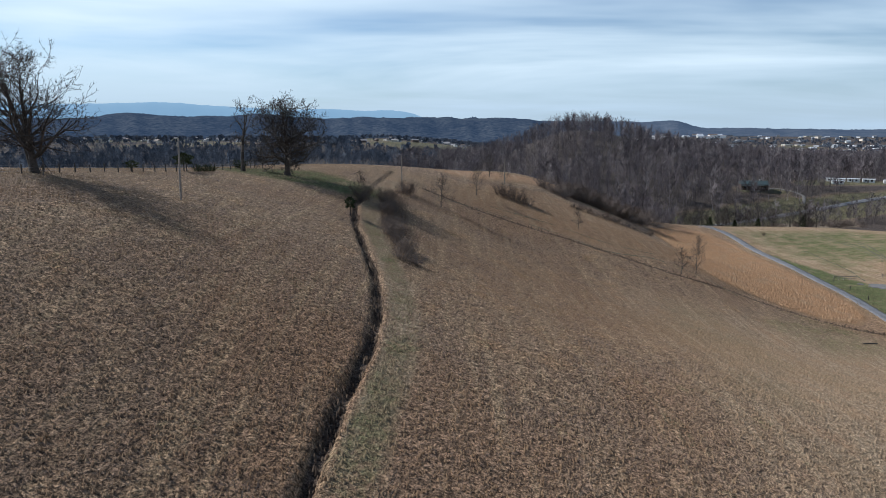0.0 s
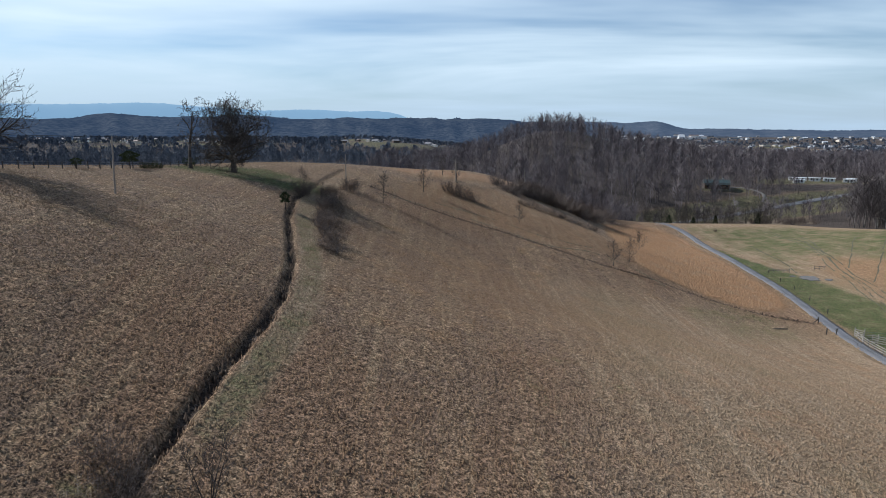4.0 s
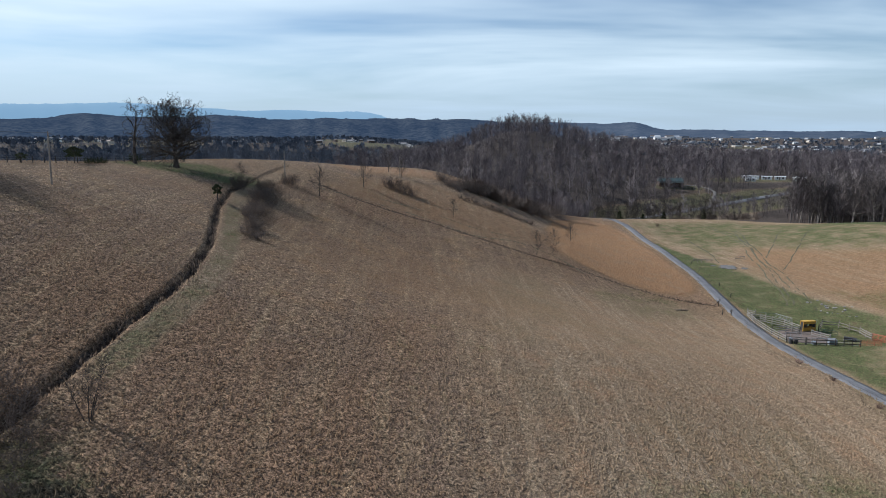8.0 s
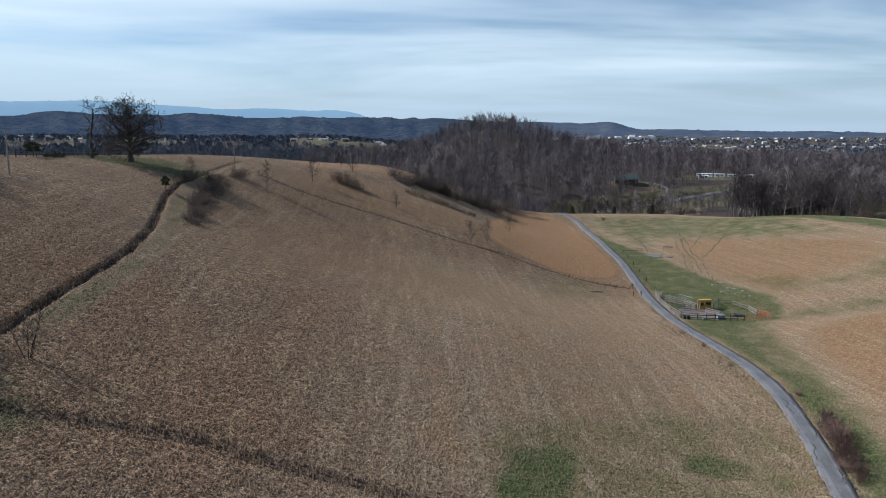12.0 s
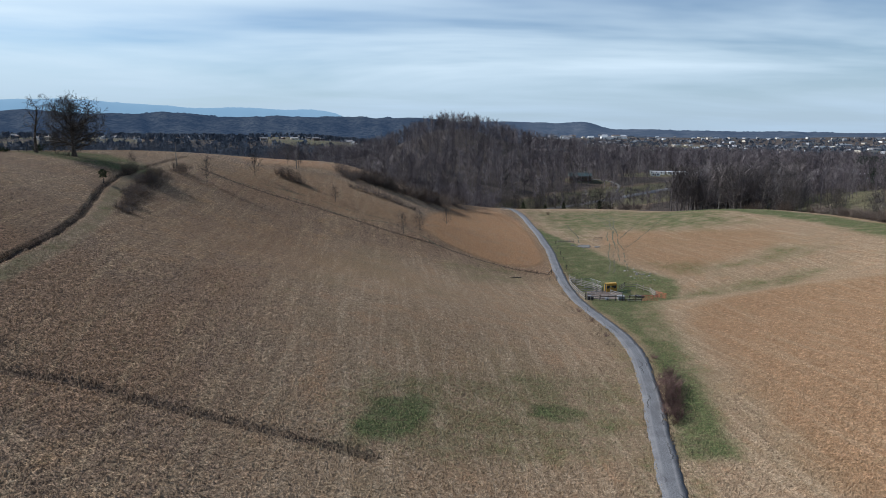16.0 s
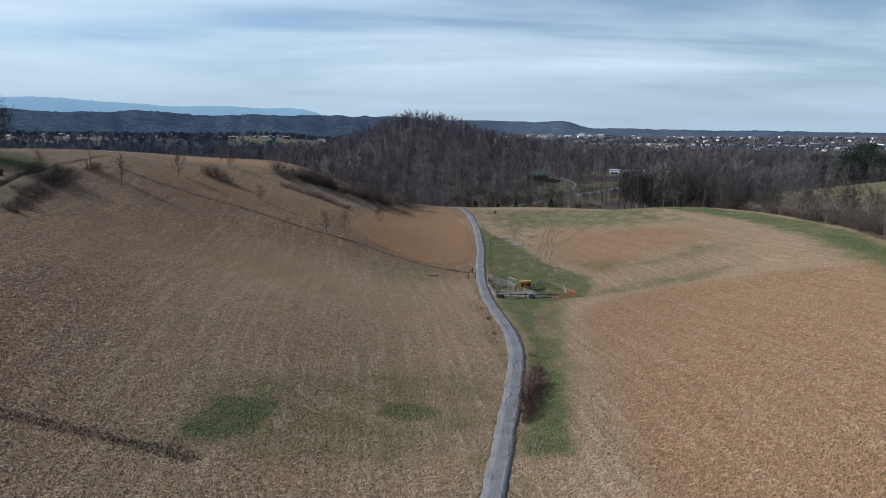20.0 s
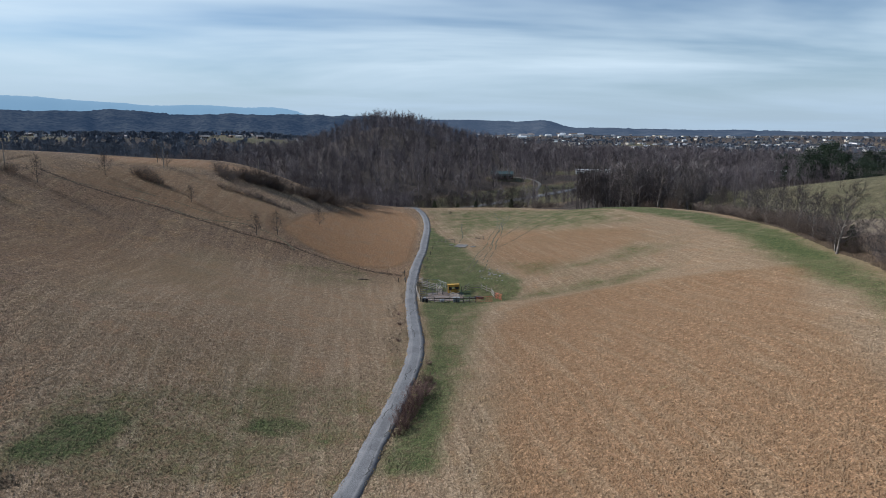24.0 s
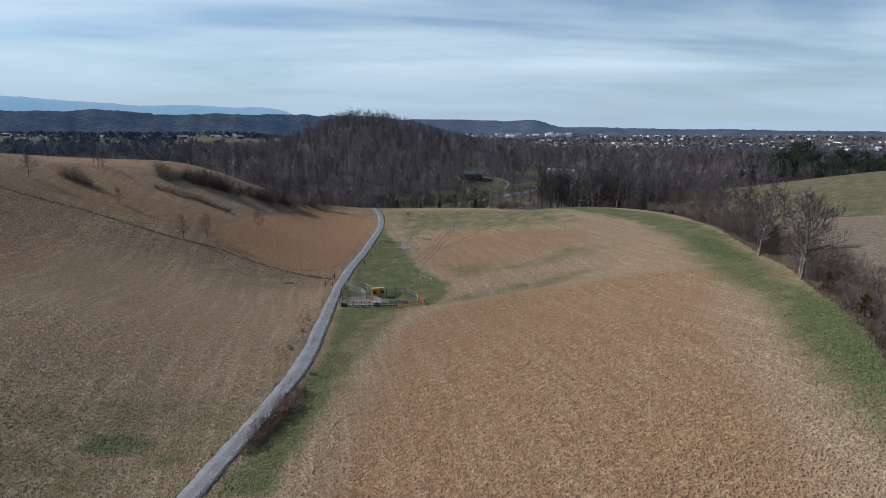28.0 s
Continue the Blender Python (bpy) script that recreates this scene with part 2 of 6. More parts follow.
def blade_material():
    m, nt, ln, b = nodes("dry_blades")
    kind = nt.new("ShaderNodeAttribute")
    kind.attribute_name = "cover"
    sep = nt.new("ShaderNodeSeparateColor")
    ln.new(kind.outputs["Color"], sep.inputs[0])
    isl = nt.new("ShaderNodeNewGeometry").outputs["Random Per Island"]
    dry = ramp(nt, ln, isl, [(0, (0.170, 0.119, 0.077)), (0.5, (0.232, 0.162, 0.104)), (1, (0.299, 0.218, 0.139))])
    orange = ramp(nt, ln, isl, [(0, (0.192, 0.117, 0.065)), (0.5, (0.226, 0.141, 0.079)), (1, (0.256, 0.169, 0.099))])
    green = ramp(nt, ln, isl, [(0, (0.033, 0.052, 0.020)), (0.6, (0.079, 0.104, 0.040)), (1, (0.125, 0.128, 0.056))])
    dark = ramp(nt, ln, isl, [(0, (0.030, 0.021, 0.016)), (1, (0.099, 0.072, 0.053))])
    straw = ramp(nt, ln, isl, [(0, (0.218, 0.158, 0.102)), (0.5, (0.278, 0.202, 0.132)), (1, (0.331, 0.252, 0.167))])
    tc = nt.new("ShaderNodeTexCoord").outputs["Object"]
    n_w = noise_node(nt, ln, tc, 0.035, 4)
    n_m = noise_node(nt, ln, tc, 0.22, 4)
    dry = mixc(nt, ln, ramp(nt, ln, n_w, [(0.46, (0, 0, 0)), (0.62, (0.6, 0.6, 0.6))]), dry, orange)
    dry = mixc(nt, ln, ramp(nt, ln, n_m, [(0.5, (0, 0, 0)), (0.68, (0.45, 0.45, 0.45))]), dry, orange)
    c = mixc(nt, ln, kind.outputs["Alpha"], dry, straw)
    # tussocks take the same mask: browner grass plus painted slope shade
    brown_shade = nt.new("ShaderNodeAttribute")
    brown_shade.attribute_name = "brown_shade"
    c = mixc(nt, ln, brown_shade.outputs["Fac"], c, mixc(nt, ln, 1.0, c, (0.80, 0.74, 0.68), "MULTIPLY"))
    c = mixc(nt, ln, mathn(nt, ln, "MULTIPLY", sep.outputs[0], 0.9), c, orange)
    sedge = ramp(nt, ln, isl, [(0, (0.245, 0.146, 0.080)), (0.5, (0.307, 0.186, 0.103)), (1, (0.358, 0.230, 0.133))])
    sedge = mixc(nt, ln, ramp(nt, ln, n_m, [(0.50, (0, 0, 0)), (0.64, (0.6, 0.6, 0.6))]), sedge, straw)
    c = mixc(nt, ln, ramp(nt, ln, mathn(nt, ln, "SUBTRACT", sep.outputs[0], 0.55), [(0.42, (0, 0, 0)), (0.55, (1, 1, 1))]), c, sedge)
    c = mixc(nt, ln, mathn(nt, ln, "MULTIPLY", sep.outputs[1], 0.8), c, green)
    c = mixc(nt, ln, sep.outputs[2], c, dark)
    ln.new(c, b.inputs["Base Color"])
    b.inputs["Roughness"].default_value = 0.9
    b.inputs["Diffuse Roughness"].default_value = 0.5
    b.inputs["Specular IOR Level"].default_value = 0.15
    return m


def asphalt_material():
    """Old asphalt: greyed aggregate, pale wheel paths, dark patches, long winding cracks and crumbled edges."""
    m, nt, ln, b = nodes("worn_asphalt")
    tc = nt.new("ShaderNodeTexCoord").outputs["Object"]
    lane = nt.new("ShaderNodeAttribute")
    lane.attribute_name = "lane"
    sep = nt.new("ShaderNodeSeparateXYZ")
    ln.new(lane.outputs["Vector"], sep.inputs[0])
    f, w = noise_node(nt, ln, tc, 7.0, 6, 0.75), noise_node(nt, ln, tc, 0.35, 5, 0.65)
    c = ramp(nt, ln, f, [(0.36, (0.062, 0.064, 0.071)), (0.64, (0.159, 0.162, 0.172))])
    c = mixc(nt, ln, ramp(nt, ln, w, [(0.46, (0, 0, 0)), (0.60, (0.645, 0.645, 0.645))]), c, (0.071, 0.072, 0.079))
    # wheel paths
    path = mathn(nt, ln, "ABSOLUTE", mathn(nt, ln, "SUBTRACT", mathn(nt, ln, "ABSOLUTE", sep.outputs[0]), 0.72))
    c = mixc(nt, ln, ramp(nt, ln, mathn(nt, ln, "ADD", path, mathn(nt, ln, "MULTIPLY", w, 0.5)), [(0.24, (0.6, 0.6, 0.6)), (0.48, (0, 0, 0))]), c, (0.185, 0.185, 0.190))
    # long cracks that wander to and fro across the lane
    stretch = nt.new("ShaderNodeMapping")
    stretch.inputs["Scale"].default_value = (0.0, 0.16, 1.0)
    ln.new(lane.outputs["Vector"], stretch.inputs[0])
    wander = noise_node(nt, ln, stretch.outputs[0], 1.0, 5, 0.6)
    gate = noise_node(nt, ln, stretch.outputs[0], 0.45, 2, 0.5)
    for offset, swing in ((0.25, 5.0), (-0.55, 3.6)):
        line_at = mathn(nt, ln, "MULTIPLY", mathn(nt, ln, "SUBTRACT", wander, 0.5), swing)
        gap = mathn(nt, ln, "ABSOLUTE", mathn(nt, ln, "SUBTRACT", mathn(nt, ln, "ADD", sep.outputs[0], offset), line_at))
        show = ramp(nt, ln, gate if offset > 0 else wander, [(0.50, (0, 0, 0)), (0.55, (0.9, 0.9, 0.9))])
        c = mixc(nt, ln, mathn(nt, ln, "MULTIPLY", ramp(nt, ln, gap, [(0.04, (1, 1, 1)), (0.13, (0, 0, 0))]), show), c, (0.026, 0.026, 0.026))
    # crumbled edges with dust and thatch
    edge = mathn(nt, ln, "ADD", mathn(nt, ln, "ABSOLUTE", sep.outputs[0]), mathn(nt, ln, "MULTIPLY", noise_node(nt, ln, tc, 1.3, 5, 0.7), 0.9))
    c = mixc(nt, ln, ramp(nt, ln, edge, [(1.62, (0, 0, 0)), (1.85, (0.85, 0.85, 0.85))]), c, (0.120, 0.098, 0.075))
    ln.new(c, b.inputs["Base Color"])
    b.inputs["Roughness"].default_value = 0.8
    bp = nt.new("ShaderNodeBump")
    bp.inputs["Strength"].default_value, bp.inputs["Distance"].default_value = 0.5, 0.03
    ln.new(f, bp.inputs["Height"])
    ln.new(bp.outputs[0], b.inputs["Normal"])
    return m


def distance_material(name, a, b2, haze_glow, scale, relief):
    """Backdrop of far wooded hills; the blue haze before them is put into the emission."""
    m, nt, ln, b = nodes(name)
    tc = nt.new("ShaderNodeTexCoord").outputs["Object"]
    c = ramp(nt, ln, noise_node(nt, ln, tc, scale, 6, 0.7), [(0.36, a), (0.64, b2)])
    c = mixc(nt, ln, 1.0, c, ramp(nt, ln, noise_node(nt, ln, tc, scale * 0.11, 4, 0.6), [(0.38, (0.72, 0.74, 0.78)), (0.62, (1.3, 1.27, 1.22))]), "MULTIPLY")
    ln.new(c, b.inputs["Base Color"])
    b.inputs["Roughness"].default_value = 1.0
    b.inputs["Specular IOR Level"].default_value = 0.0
    b.inputs["Emission Color"].default_value = (*haze_glow, 1)
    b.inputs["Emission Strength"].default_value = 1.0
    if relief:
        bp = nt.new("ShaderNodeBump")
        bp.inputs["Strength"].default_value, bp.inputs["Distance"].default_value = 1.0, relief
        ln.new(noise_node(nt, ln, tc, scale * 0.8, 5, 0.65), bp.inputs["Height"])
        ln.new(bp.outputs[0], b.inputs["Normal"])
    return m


MAT_GROUND = ground_material()
MAT_BLADE = blade_material()
MAT_ROAD = asphalt_material()
MAT_GRAVEL = plain("grey_gravel", (0.125, 0.118, 0.11), 0.95, scale=2.0, spread=0.5)
MAT_BARK = bark("grey_bark", (0.045, 0.038, 0.033), (0.088, 0.075, 0.066))
MAT_TWIG = bark("bare_twigs", (0.040, 0.034, 0.030), (0.086, 0.073, 0.064))
MAT_PALE = bark("pale_bark", (0.105, 0.092, 0.083), (0.19, 0.17, 0.152))
MAT_GREYTWIG = woods_material("grey_twigs", (0.068, 0.059, 0.060), (0.124, 0.109, 0.108), (0.200, 0.178, 0.172))
MAT_BRAMBLE = bark("red_brown_bramble", (0.085, 0.052, 0.046), (0.165, 0.105, 0.092))
MAT_BRUSH = bark("brown_brush", (0.088, 0.068, 0.058), (0.17, 0.135, 0.113))
# lilac tint over grey-brown bark: faint haze put into the colour
MAT_WOODS = woods_material("winter_woods", (0.066, 0.057, 0.064), (0.116, 0.100, 0.106), (0.172, 0.152, 0.154))
# bluer copy of the winter woods: distance haze put into the base colour
MAT_HAZEWOODS = woods_material("valley_woods", (0.052, 0.064, 0.088), (0.082, 0.097, 0.124), (0.115, 0.133, 0.162))
MAT_CEDAR = bark("cedar_needles", (0.020, 0.032, 0.014), (0.060, 0.075, 0.034))
MAT_RUST = bark("russet_cedar", (0.07, 0.045, 0.022), (0.15, 0.095, 0.045))
MAT_PINE = bark("pine_needles", (0.012, 0.022, 0.014), (0.034, 0.050, 0.030))
MAT_POST = plain("weathered_wood", (0.21, 0.185, 0.16), 0.9, scale=3.0, spread=0.4)
MAT_RAIL = plain("silvered_rail", (0.23, 0.215, 0.195), 0.85, scale=3.0, spread=0.35)
MAT_BLACKWOOD = plain("dark_creosoted_wood", (0.045, 0.040, 0.036), 0.85, scale=3.0)
MAT_STEEL = plain("galvanised_steel", (0.26, 0.27, 0.28), 0.6, 0.3, scale=3.0)
MAT_YELLOW = plain("yellow_paint", (0.44, 0.26, 0.03), 0.5, scale=2.0, spread=0.3, spots=(0.20, 0.11, 0.03))
MAT_RED = plain("faded_red_paint", (0.42, 0.09, 0.05), 0.55, scale=2.0, spread=0.3)
MAT_BLACK = plain("black_rubber", (0.02, 0.02, 0.022), 0.7)
MAT_GREENPANEL = plain("green_steel_panel", (0.06, 0.11, 0.07), 0.5, scale=2.0)
MAT_BLUEGREY = plain("blue_grey_sheet", (0.19, 0.22, 0.25), 0.5, 0.2, scale=2.0)
MAT_DIRT = plain("trodden_dirt", (0.135, 0.105, 0.090), 0.95, scale=1.2, spread=0.4)
MAT_CONCRETE = plain("weathered_concrete", (0.105, 0.103, 0.102), 0.9, scale=1.0, spread=0.45)
MAT_STONE = plain("grey_stone", (0.26, 0.25, 0.24), 0.9, scale=1.5, spread=0.4)
MAT_WIRE = plain("dark_cable", (0.03, 0.03, 0.03), 0.6)
MAT_WHITE = plain("white_siding", (0.74, 0.74, 0.72), 0.6, scale=0.5, spread=0.12, bump=0.1)
# wall dulled towards blue-grey: haze painted into the colour
MAT_TOWN = plain("hazed_town_wall", (0.30, 0.32, 0.35), 0.7, scale=0.3, spread=0.3, bump=0.0)
MAT_TRACK = plain("flattened_olive_grass", (0.082, 0.078, 0.043), 0.95, scale=1.0, spread=0.5)
MAT_CREAM = plain("cream_siding", (0.55, 0.50, 0.42), 0.6, scale=0.5, spread=0.15, bump=0.1)
MAT_LOG = plain("dark_log_wall", (0.09, 0.06, 0.045), 0.8, scale=0.6)
MAT_ROOFG = plain("grey_roof", (0.17, 0.17, 0.18), 0.8, scale=0.6)
MAT_ROOFB = plain("brown_roof", (0.13, 0.10, 0.085), 0.8, scale=0.6)
MAT_ROOFGREEN = plain("dark_green_metal_roof", (0.030, 0.052, 0.055), 0.55, 0.2, scale=0.6)
MAT_ROOFW = plain("pale_metal_roof", (0.66, 0.68, 0.70), 0.35, 0.4, scale=0.4, spread=0.1, bump=0.05)
MAT_GLASS = plain("dark_window_glass", (0.03, 0.035, 0.04), 0.15, scale=1.0, bump=0.0)
# third colour of each is the haze, given off by the surface
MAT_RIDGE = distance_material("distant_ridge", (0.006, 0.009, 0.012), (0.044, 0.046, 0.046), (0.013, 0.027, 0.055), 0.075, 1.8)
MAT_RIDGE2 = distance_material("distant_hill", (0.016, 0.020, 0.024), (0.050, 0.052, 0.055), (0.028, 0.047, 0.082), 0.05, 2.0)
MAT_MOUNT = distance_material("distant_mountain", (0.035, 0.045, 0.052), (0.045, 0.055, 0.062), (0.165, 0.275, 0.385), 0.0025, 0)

# ---------------------------------------------------------------- the lie of the land
# control heights of a smooth surface, 33 m by 36 m apart, rows from west to east
WEST = ((47.1, 47.7, 47.7, 46.6, 43.9, 39.3, 33.3, 27.2, 21.5, 16.1, 10.3, 3, -6.4, -16.9),
        (39.1, 40.3, 41.4, 42, 40.9, 37.2, 31.8, 26.5, 20.6, 13.8, 6.7, -1.8, -12.7, -24.5),
        (31, 32.6, 34.6, 36.9, 38.3, 35.1, 30.9, 27.6, 21.2, 11.9, 2.6, -7.3, -19.3, -32.3),
        (23.1, 24.3, 26.2, 29.8, 35.9, 36.1, 34.5, 32.9, 25.4, 12.1, 0.5, -11.5, -25.1, -39.6),
        (15.9, 15.7, 16, 18.3, 24.7, 27, 31, 34.8, 31.5, 18.6, 7.7, -10.2, -27.8, -45),
        (10.2, 8.6, 7.2, 10, 17.1, 13.1, 16.3, 23.7, 29.4, 31.3, 27.8, -2.9, -27.4, -47.5),
        (6.4, 3.8, 0.1, 0.9, 12.7, 3.9, 9, 15.1, 15, 18.4, 18.4, -6, -27.3, -46.5))
EAST = ((5, 2.8, -0.4, -3.2, 0.6, -3.3, -2, 0.9, -0.6, -3.8, 5.4, -5.7, -24.5, -42.1),
        (6.4, 6.5, 7.5, 8.1, 2.1, -2.1, -0.2, -3.3, -2.2, -4, 2.2, -8.1, -22.1, -35.9),
        (9.6, 11.1, 13.5, 15.2, 8.5, 5.8, 5.2, 2.4, 2.4, -1, 1.8, -6.7, -17.5, -28),
        (14, 15.2, 16.5, 16.8, 14.5, 12.8, 9.5, 9.6, 9.5, 2.4, -1.2, -5.8, -12.2, -19.3),
        (19.4, 20.4, 21.3, 21.7, 20.6, 15.9, 9.9, 9.8, 7.8, 0.7, -3.6, -4.7, -7.1, -11),
        (25.4, 26.2, 26.8, 26.7, 24.8, 19.2, 10.3, 3.9, -0.4, -2, -2.6, -2.1, -2.2, -3.6),
        (31.6, 32.2, 32.3, 31.1, 27.6, 20.4, 9.8, 0.1, -5.2, -4.9, -2.5, 0.1, 1.9, 2.6))
CTRL = np.array(WEST + EAST)
ROAD = ((68.0, -16), (72.7, 1), (76.5, 14), (78.5, 20), (81.1, 28), (83.9, 36), (86.2, 44), (88.3, 52), (89.6, 60), (90.5, 70), (91.3, 80), (92.4, 95), (93.4, 105), (95.3, 120),
        (98.9, 140), (103.0, 160), (106.2, 180), (109.4, 200), (112.3, 220), (114.6, 240), (115.0, 256), (113.5, 275), (111.0, 320))
DITCH = ((-9.4, 26.0), (-8.8, 36.2), (-8.2, 45.5), (-7.3, 54.0), (-7.2, 62.0), (-8.6, 74.0), (-11.2, 85.0), (-14.8, 99.5), (-16.8, 114.0), (-16.4, 124.0), (-15.4, 141.0), (-13.8, 161.0))
CREST = ((118, 80), (134, 80), (152, 71), (168, 60))
HOLLOW = ((112, 101), (124, 96), (138, 92), (156, 94))
SWALE = ((-4.0, 21.5), (3.0, 22.1), (12.6, 22.6), (22.0, 21.3), (31.3, 20.2), (39.5, 19.0), (44.0, 18.0))


def sstep(a, b, v):
    s = np.clip((v - a) / (b - a), 0, 1)
    return s * s * (3 - 2 * s)


def dist_poly(x, y, poly):
    """Distance to a line of points, and how far along it lies the foot."""
    best, along, run = np.full(np.shape(x), 1e9), np.zeros(np.shape(x)), 0.0
    for (ax, ay), (bx, by) in zip(poly[:-1], poly[1:]):
        dx, dy = bx - ax, by - ay
        length = math.hypot(dx, dy)
        s = np.clip(((x - ax) * dx + (y - ay) * dy) / length ** 2, 0, 1)
        d = np.hypot(x - ax - s * dx, y - ay - s * dy)
        along = np.where(d < best, run + s * length, along)
        best = np.minimum(best, d)
        run += length
    return best, along


def inside(x, y, poly):
    r = np.zeros(np.shape(x), bool)
    for (ax, ay), (bx, by) in zip(poly, poly[1:] + poly[:1]):
        hit = (ay > y) != (by > y)
        r ^= hit & (x < (bx - ax) * (y - ay) / (by - ay + 1e-12) + ax)
    return r


def poly_mask(x, y, poly, soft):
    """1 inside, 0 outside, over a soft edge."""
    d, _ = dist_poly(x, y, poly + poly[:1])
    return sstep(-soft, soft, np.where(inside(x, y, poly), d, -d))


def spline_h(x, y):
    u, v = np.clip((x + 115) / (364 / 11), 0, 10.999), np.clip((y + 45) / (392 / 11), 0, 10.999)
    i, j = np.floor(u).astype(int), np.floor(v).astype(int)

    def weights(s):
        return ((1 - s) ** 3 / 6, (3 * s ** 3 - 6 * s ** 2 + 4) / 6, (-3 * s ** 3 + 3 * s ** 2 + 3 * s + 1) / 6, s ** 3 / 6)

    wx, wy = weights(u - i), weights(v - j)
    h = 0.0
    for a in range(4):
        for b in range(4):
            h = h + wx[a] * wy[b] * CTRL[i + a, j + b]
    return h


def bell(x, y, cx, cy, sx, sy, h):
    return h * np.exp(-0.5 * (((x - cx) / sx) ** 2 + ((y - cy) / sy) ** 2))


def far_h(x, y):
    r = np.hypot(x - 50, y + 20)
    az = np.degrees(np.arctan2(x - 50, y + 20))
    left = sstep(8, -8, az)
    h = -5 + 11 * sstep(338, 405, y) - 4 * sstep(600, 1000, r) * (1 - left) + 25 * sstep(680, 1020, r) * left
    h = h + 3 * np.sin(x / 130) * np.sin(y / 170 + 1) * sstep(420, 700, r)
    h = h + bell(x, y, 116, 585, 46, 85, 33.5) + bell(x, y, 215, 600, 60, 80, 14) + bell(x, y, 330, 640, 120, 80, 5)
    h = h + bell(x, y, 375, 175, 85, 95, 29) + bell(x, y, -90, 560, 130, 110, 7)
    h = h + 22 * sstep(1450, 2700, r) * (1 - left) * sstep(4, 14, az) + 6 * sstep(2000, 2600, r) * (1 - left)
    return h


def land(x, y):
    """Height of the ground."""
    x, y = np.asarray(x, float), np.asarray(y, float)
    out = np.maximum(np.maximum(-115 - x, x - 235), np.maximum(-45 - y, y - 300) )
    w = sstep(75, -12, out)
    h = spline_h(x, y) * w + far_h(x, y) * (1 - w)
    near = (x > -130) & (x < 260) & (y > -60) & (y < 340)
    d, s = dist_poly(x, y, DITCH)
    h = h - near * (0.85 - 0.5 * sstep(118, 135, y)) * np.exp(-(d / 0.65) ** 4) * (0.75 + 0.25 * np.sin(s * 0.9)) * (x < 60)
    d, s = dist_poly(x, y, SWALE)
    h = h - near * 0.35 * np.exp(-(d / 1.6) ** 2)
    d, s = dist_poly(x, y, CREST)
    h = h + near * 1.0 * np.exp(-(d / 7.0) ** 2)
    d, s = dist_poly(x, y, HOLLOW)
    h = h - near * 1.2 * np.exp(-(d / 8.0) ** 2)
    d, s = dist_poly(x, y, ROAD)
    h = h - near * 0.05 * (1 - sstep(1.6, 3.2, d))
    return h


def at(x, y, dz=0.0):
    return (x, y, float(land(x, y)) + dz)


# ---------------------------------------------------------------- mesh helpers
def np_mesh(name, verts, faces, mat, smooth=False):
    """A mesh from arrays of corners and of triangles or quads."""
    verts, faces = np.asarray(verts, np.float32).reshape(-1, 3), np.asarray(faces, np.int32)
    me = bpy.data.meshes.new(name)
    me.vertices.add(len(verts))
    me.vertices.foreach_set("co", verts.ravel())
    me.loops.add(faces.size)
    me.loops.foreach_set("vertex_index", faces.ravel())
    me.polygons.add(len(faces))
    me.polygons.foreach_set("loop_start", np.arange(0, faces.size, faces.shape[1], dtype=np.int32))
    if smooth:
        me.polygons.foreach_set("use_smooth", np.ones(len(faces), bool))
    me.update(calc_edges=True)
    me.validate()
    me.materials.append(mat)
    return me


def part(name, data, material, parent, label=""):
    """One mesh object under a thing or a part; data is a bmesh or a mesh."""
    if isinstance(data, bmesh.types.BMesh):
        me = bpy.data.meshes.new(name)
        data.to_mesh(me)
        data.free()
        me.materials.append(material)
    else:
        me = data
    ob = new(name, me)
    ob.parent = parent
    if label:
        ob["label"] = label
    return ob


def thing(name, place, label, category, group="", turn=0.0):
    ob = new(name)
    ob.empty_display_size = 0.3
    ob.matrix_basis = pose(*place, 0, 0, turn)
    return tagged(ob, label, category, group)


def box_bm(sx, sy, sz, x=0, y=0, z=0, bevel=0.0, turn=None, bm=None):
    """A box of that size, its base's middle at x, y, z."""
    bm = bm or bmesh.new()
    m = Matrix.Translation((x, y, z + sz / 2))
    if turn is not None:
        m = m @ turn
    made = bmesh.ops.create_cube(bm, size=1.0, matrix=m @ Matrix.Diagonal((sx, sy, sz, 1)))
    if bevel:
        edges = list({e for v in made["verts"] for e in v.link_edges})
        bmesh.ops.bevel(bm, geom=edges, offset=bevel, segments=1, affect="EDGES")
    return bm


def beam_bm(a, b, w, h, bm=None, bevel=0.0):
    """A squared beam from a to b."""
    bm = bm or bmesh.new()
    a, b = Vector(a), Vector(b)
    q = (b - a).to_track_quat("X", "Z").to_matrix().to_4x4()
    made = bmesh.ops.create_cube(bm, size=1.0, matrix=Matrix.Translation((a + b) / 2) @ q @ Matrix.Diagonal(((b - a).length, w, h, 1)))
    if bevel:
        bmesh.ops.bevel(bm, geom=list({e for v in made["verts"] for e in v.link_edges}), offset=bevel, segments=1, affect="EDGES")
    return bm


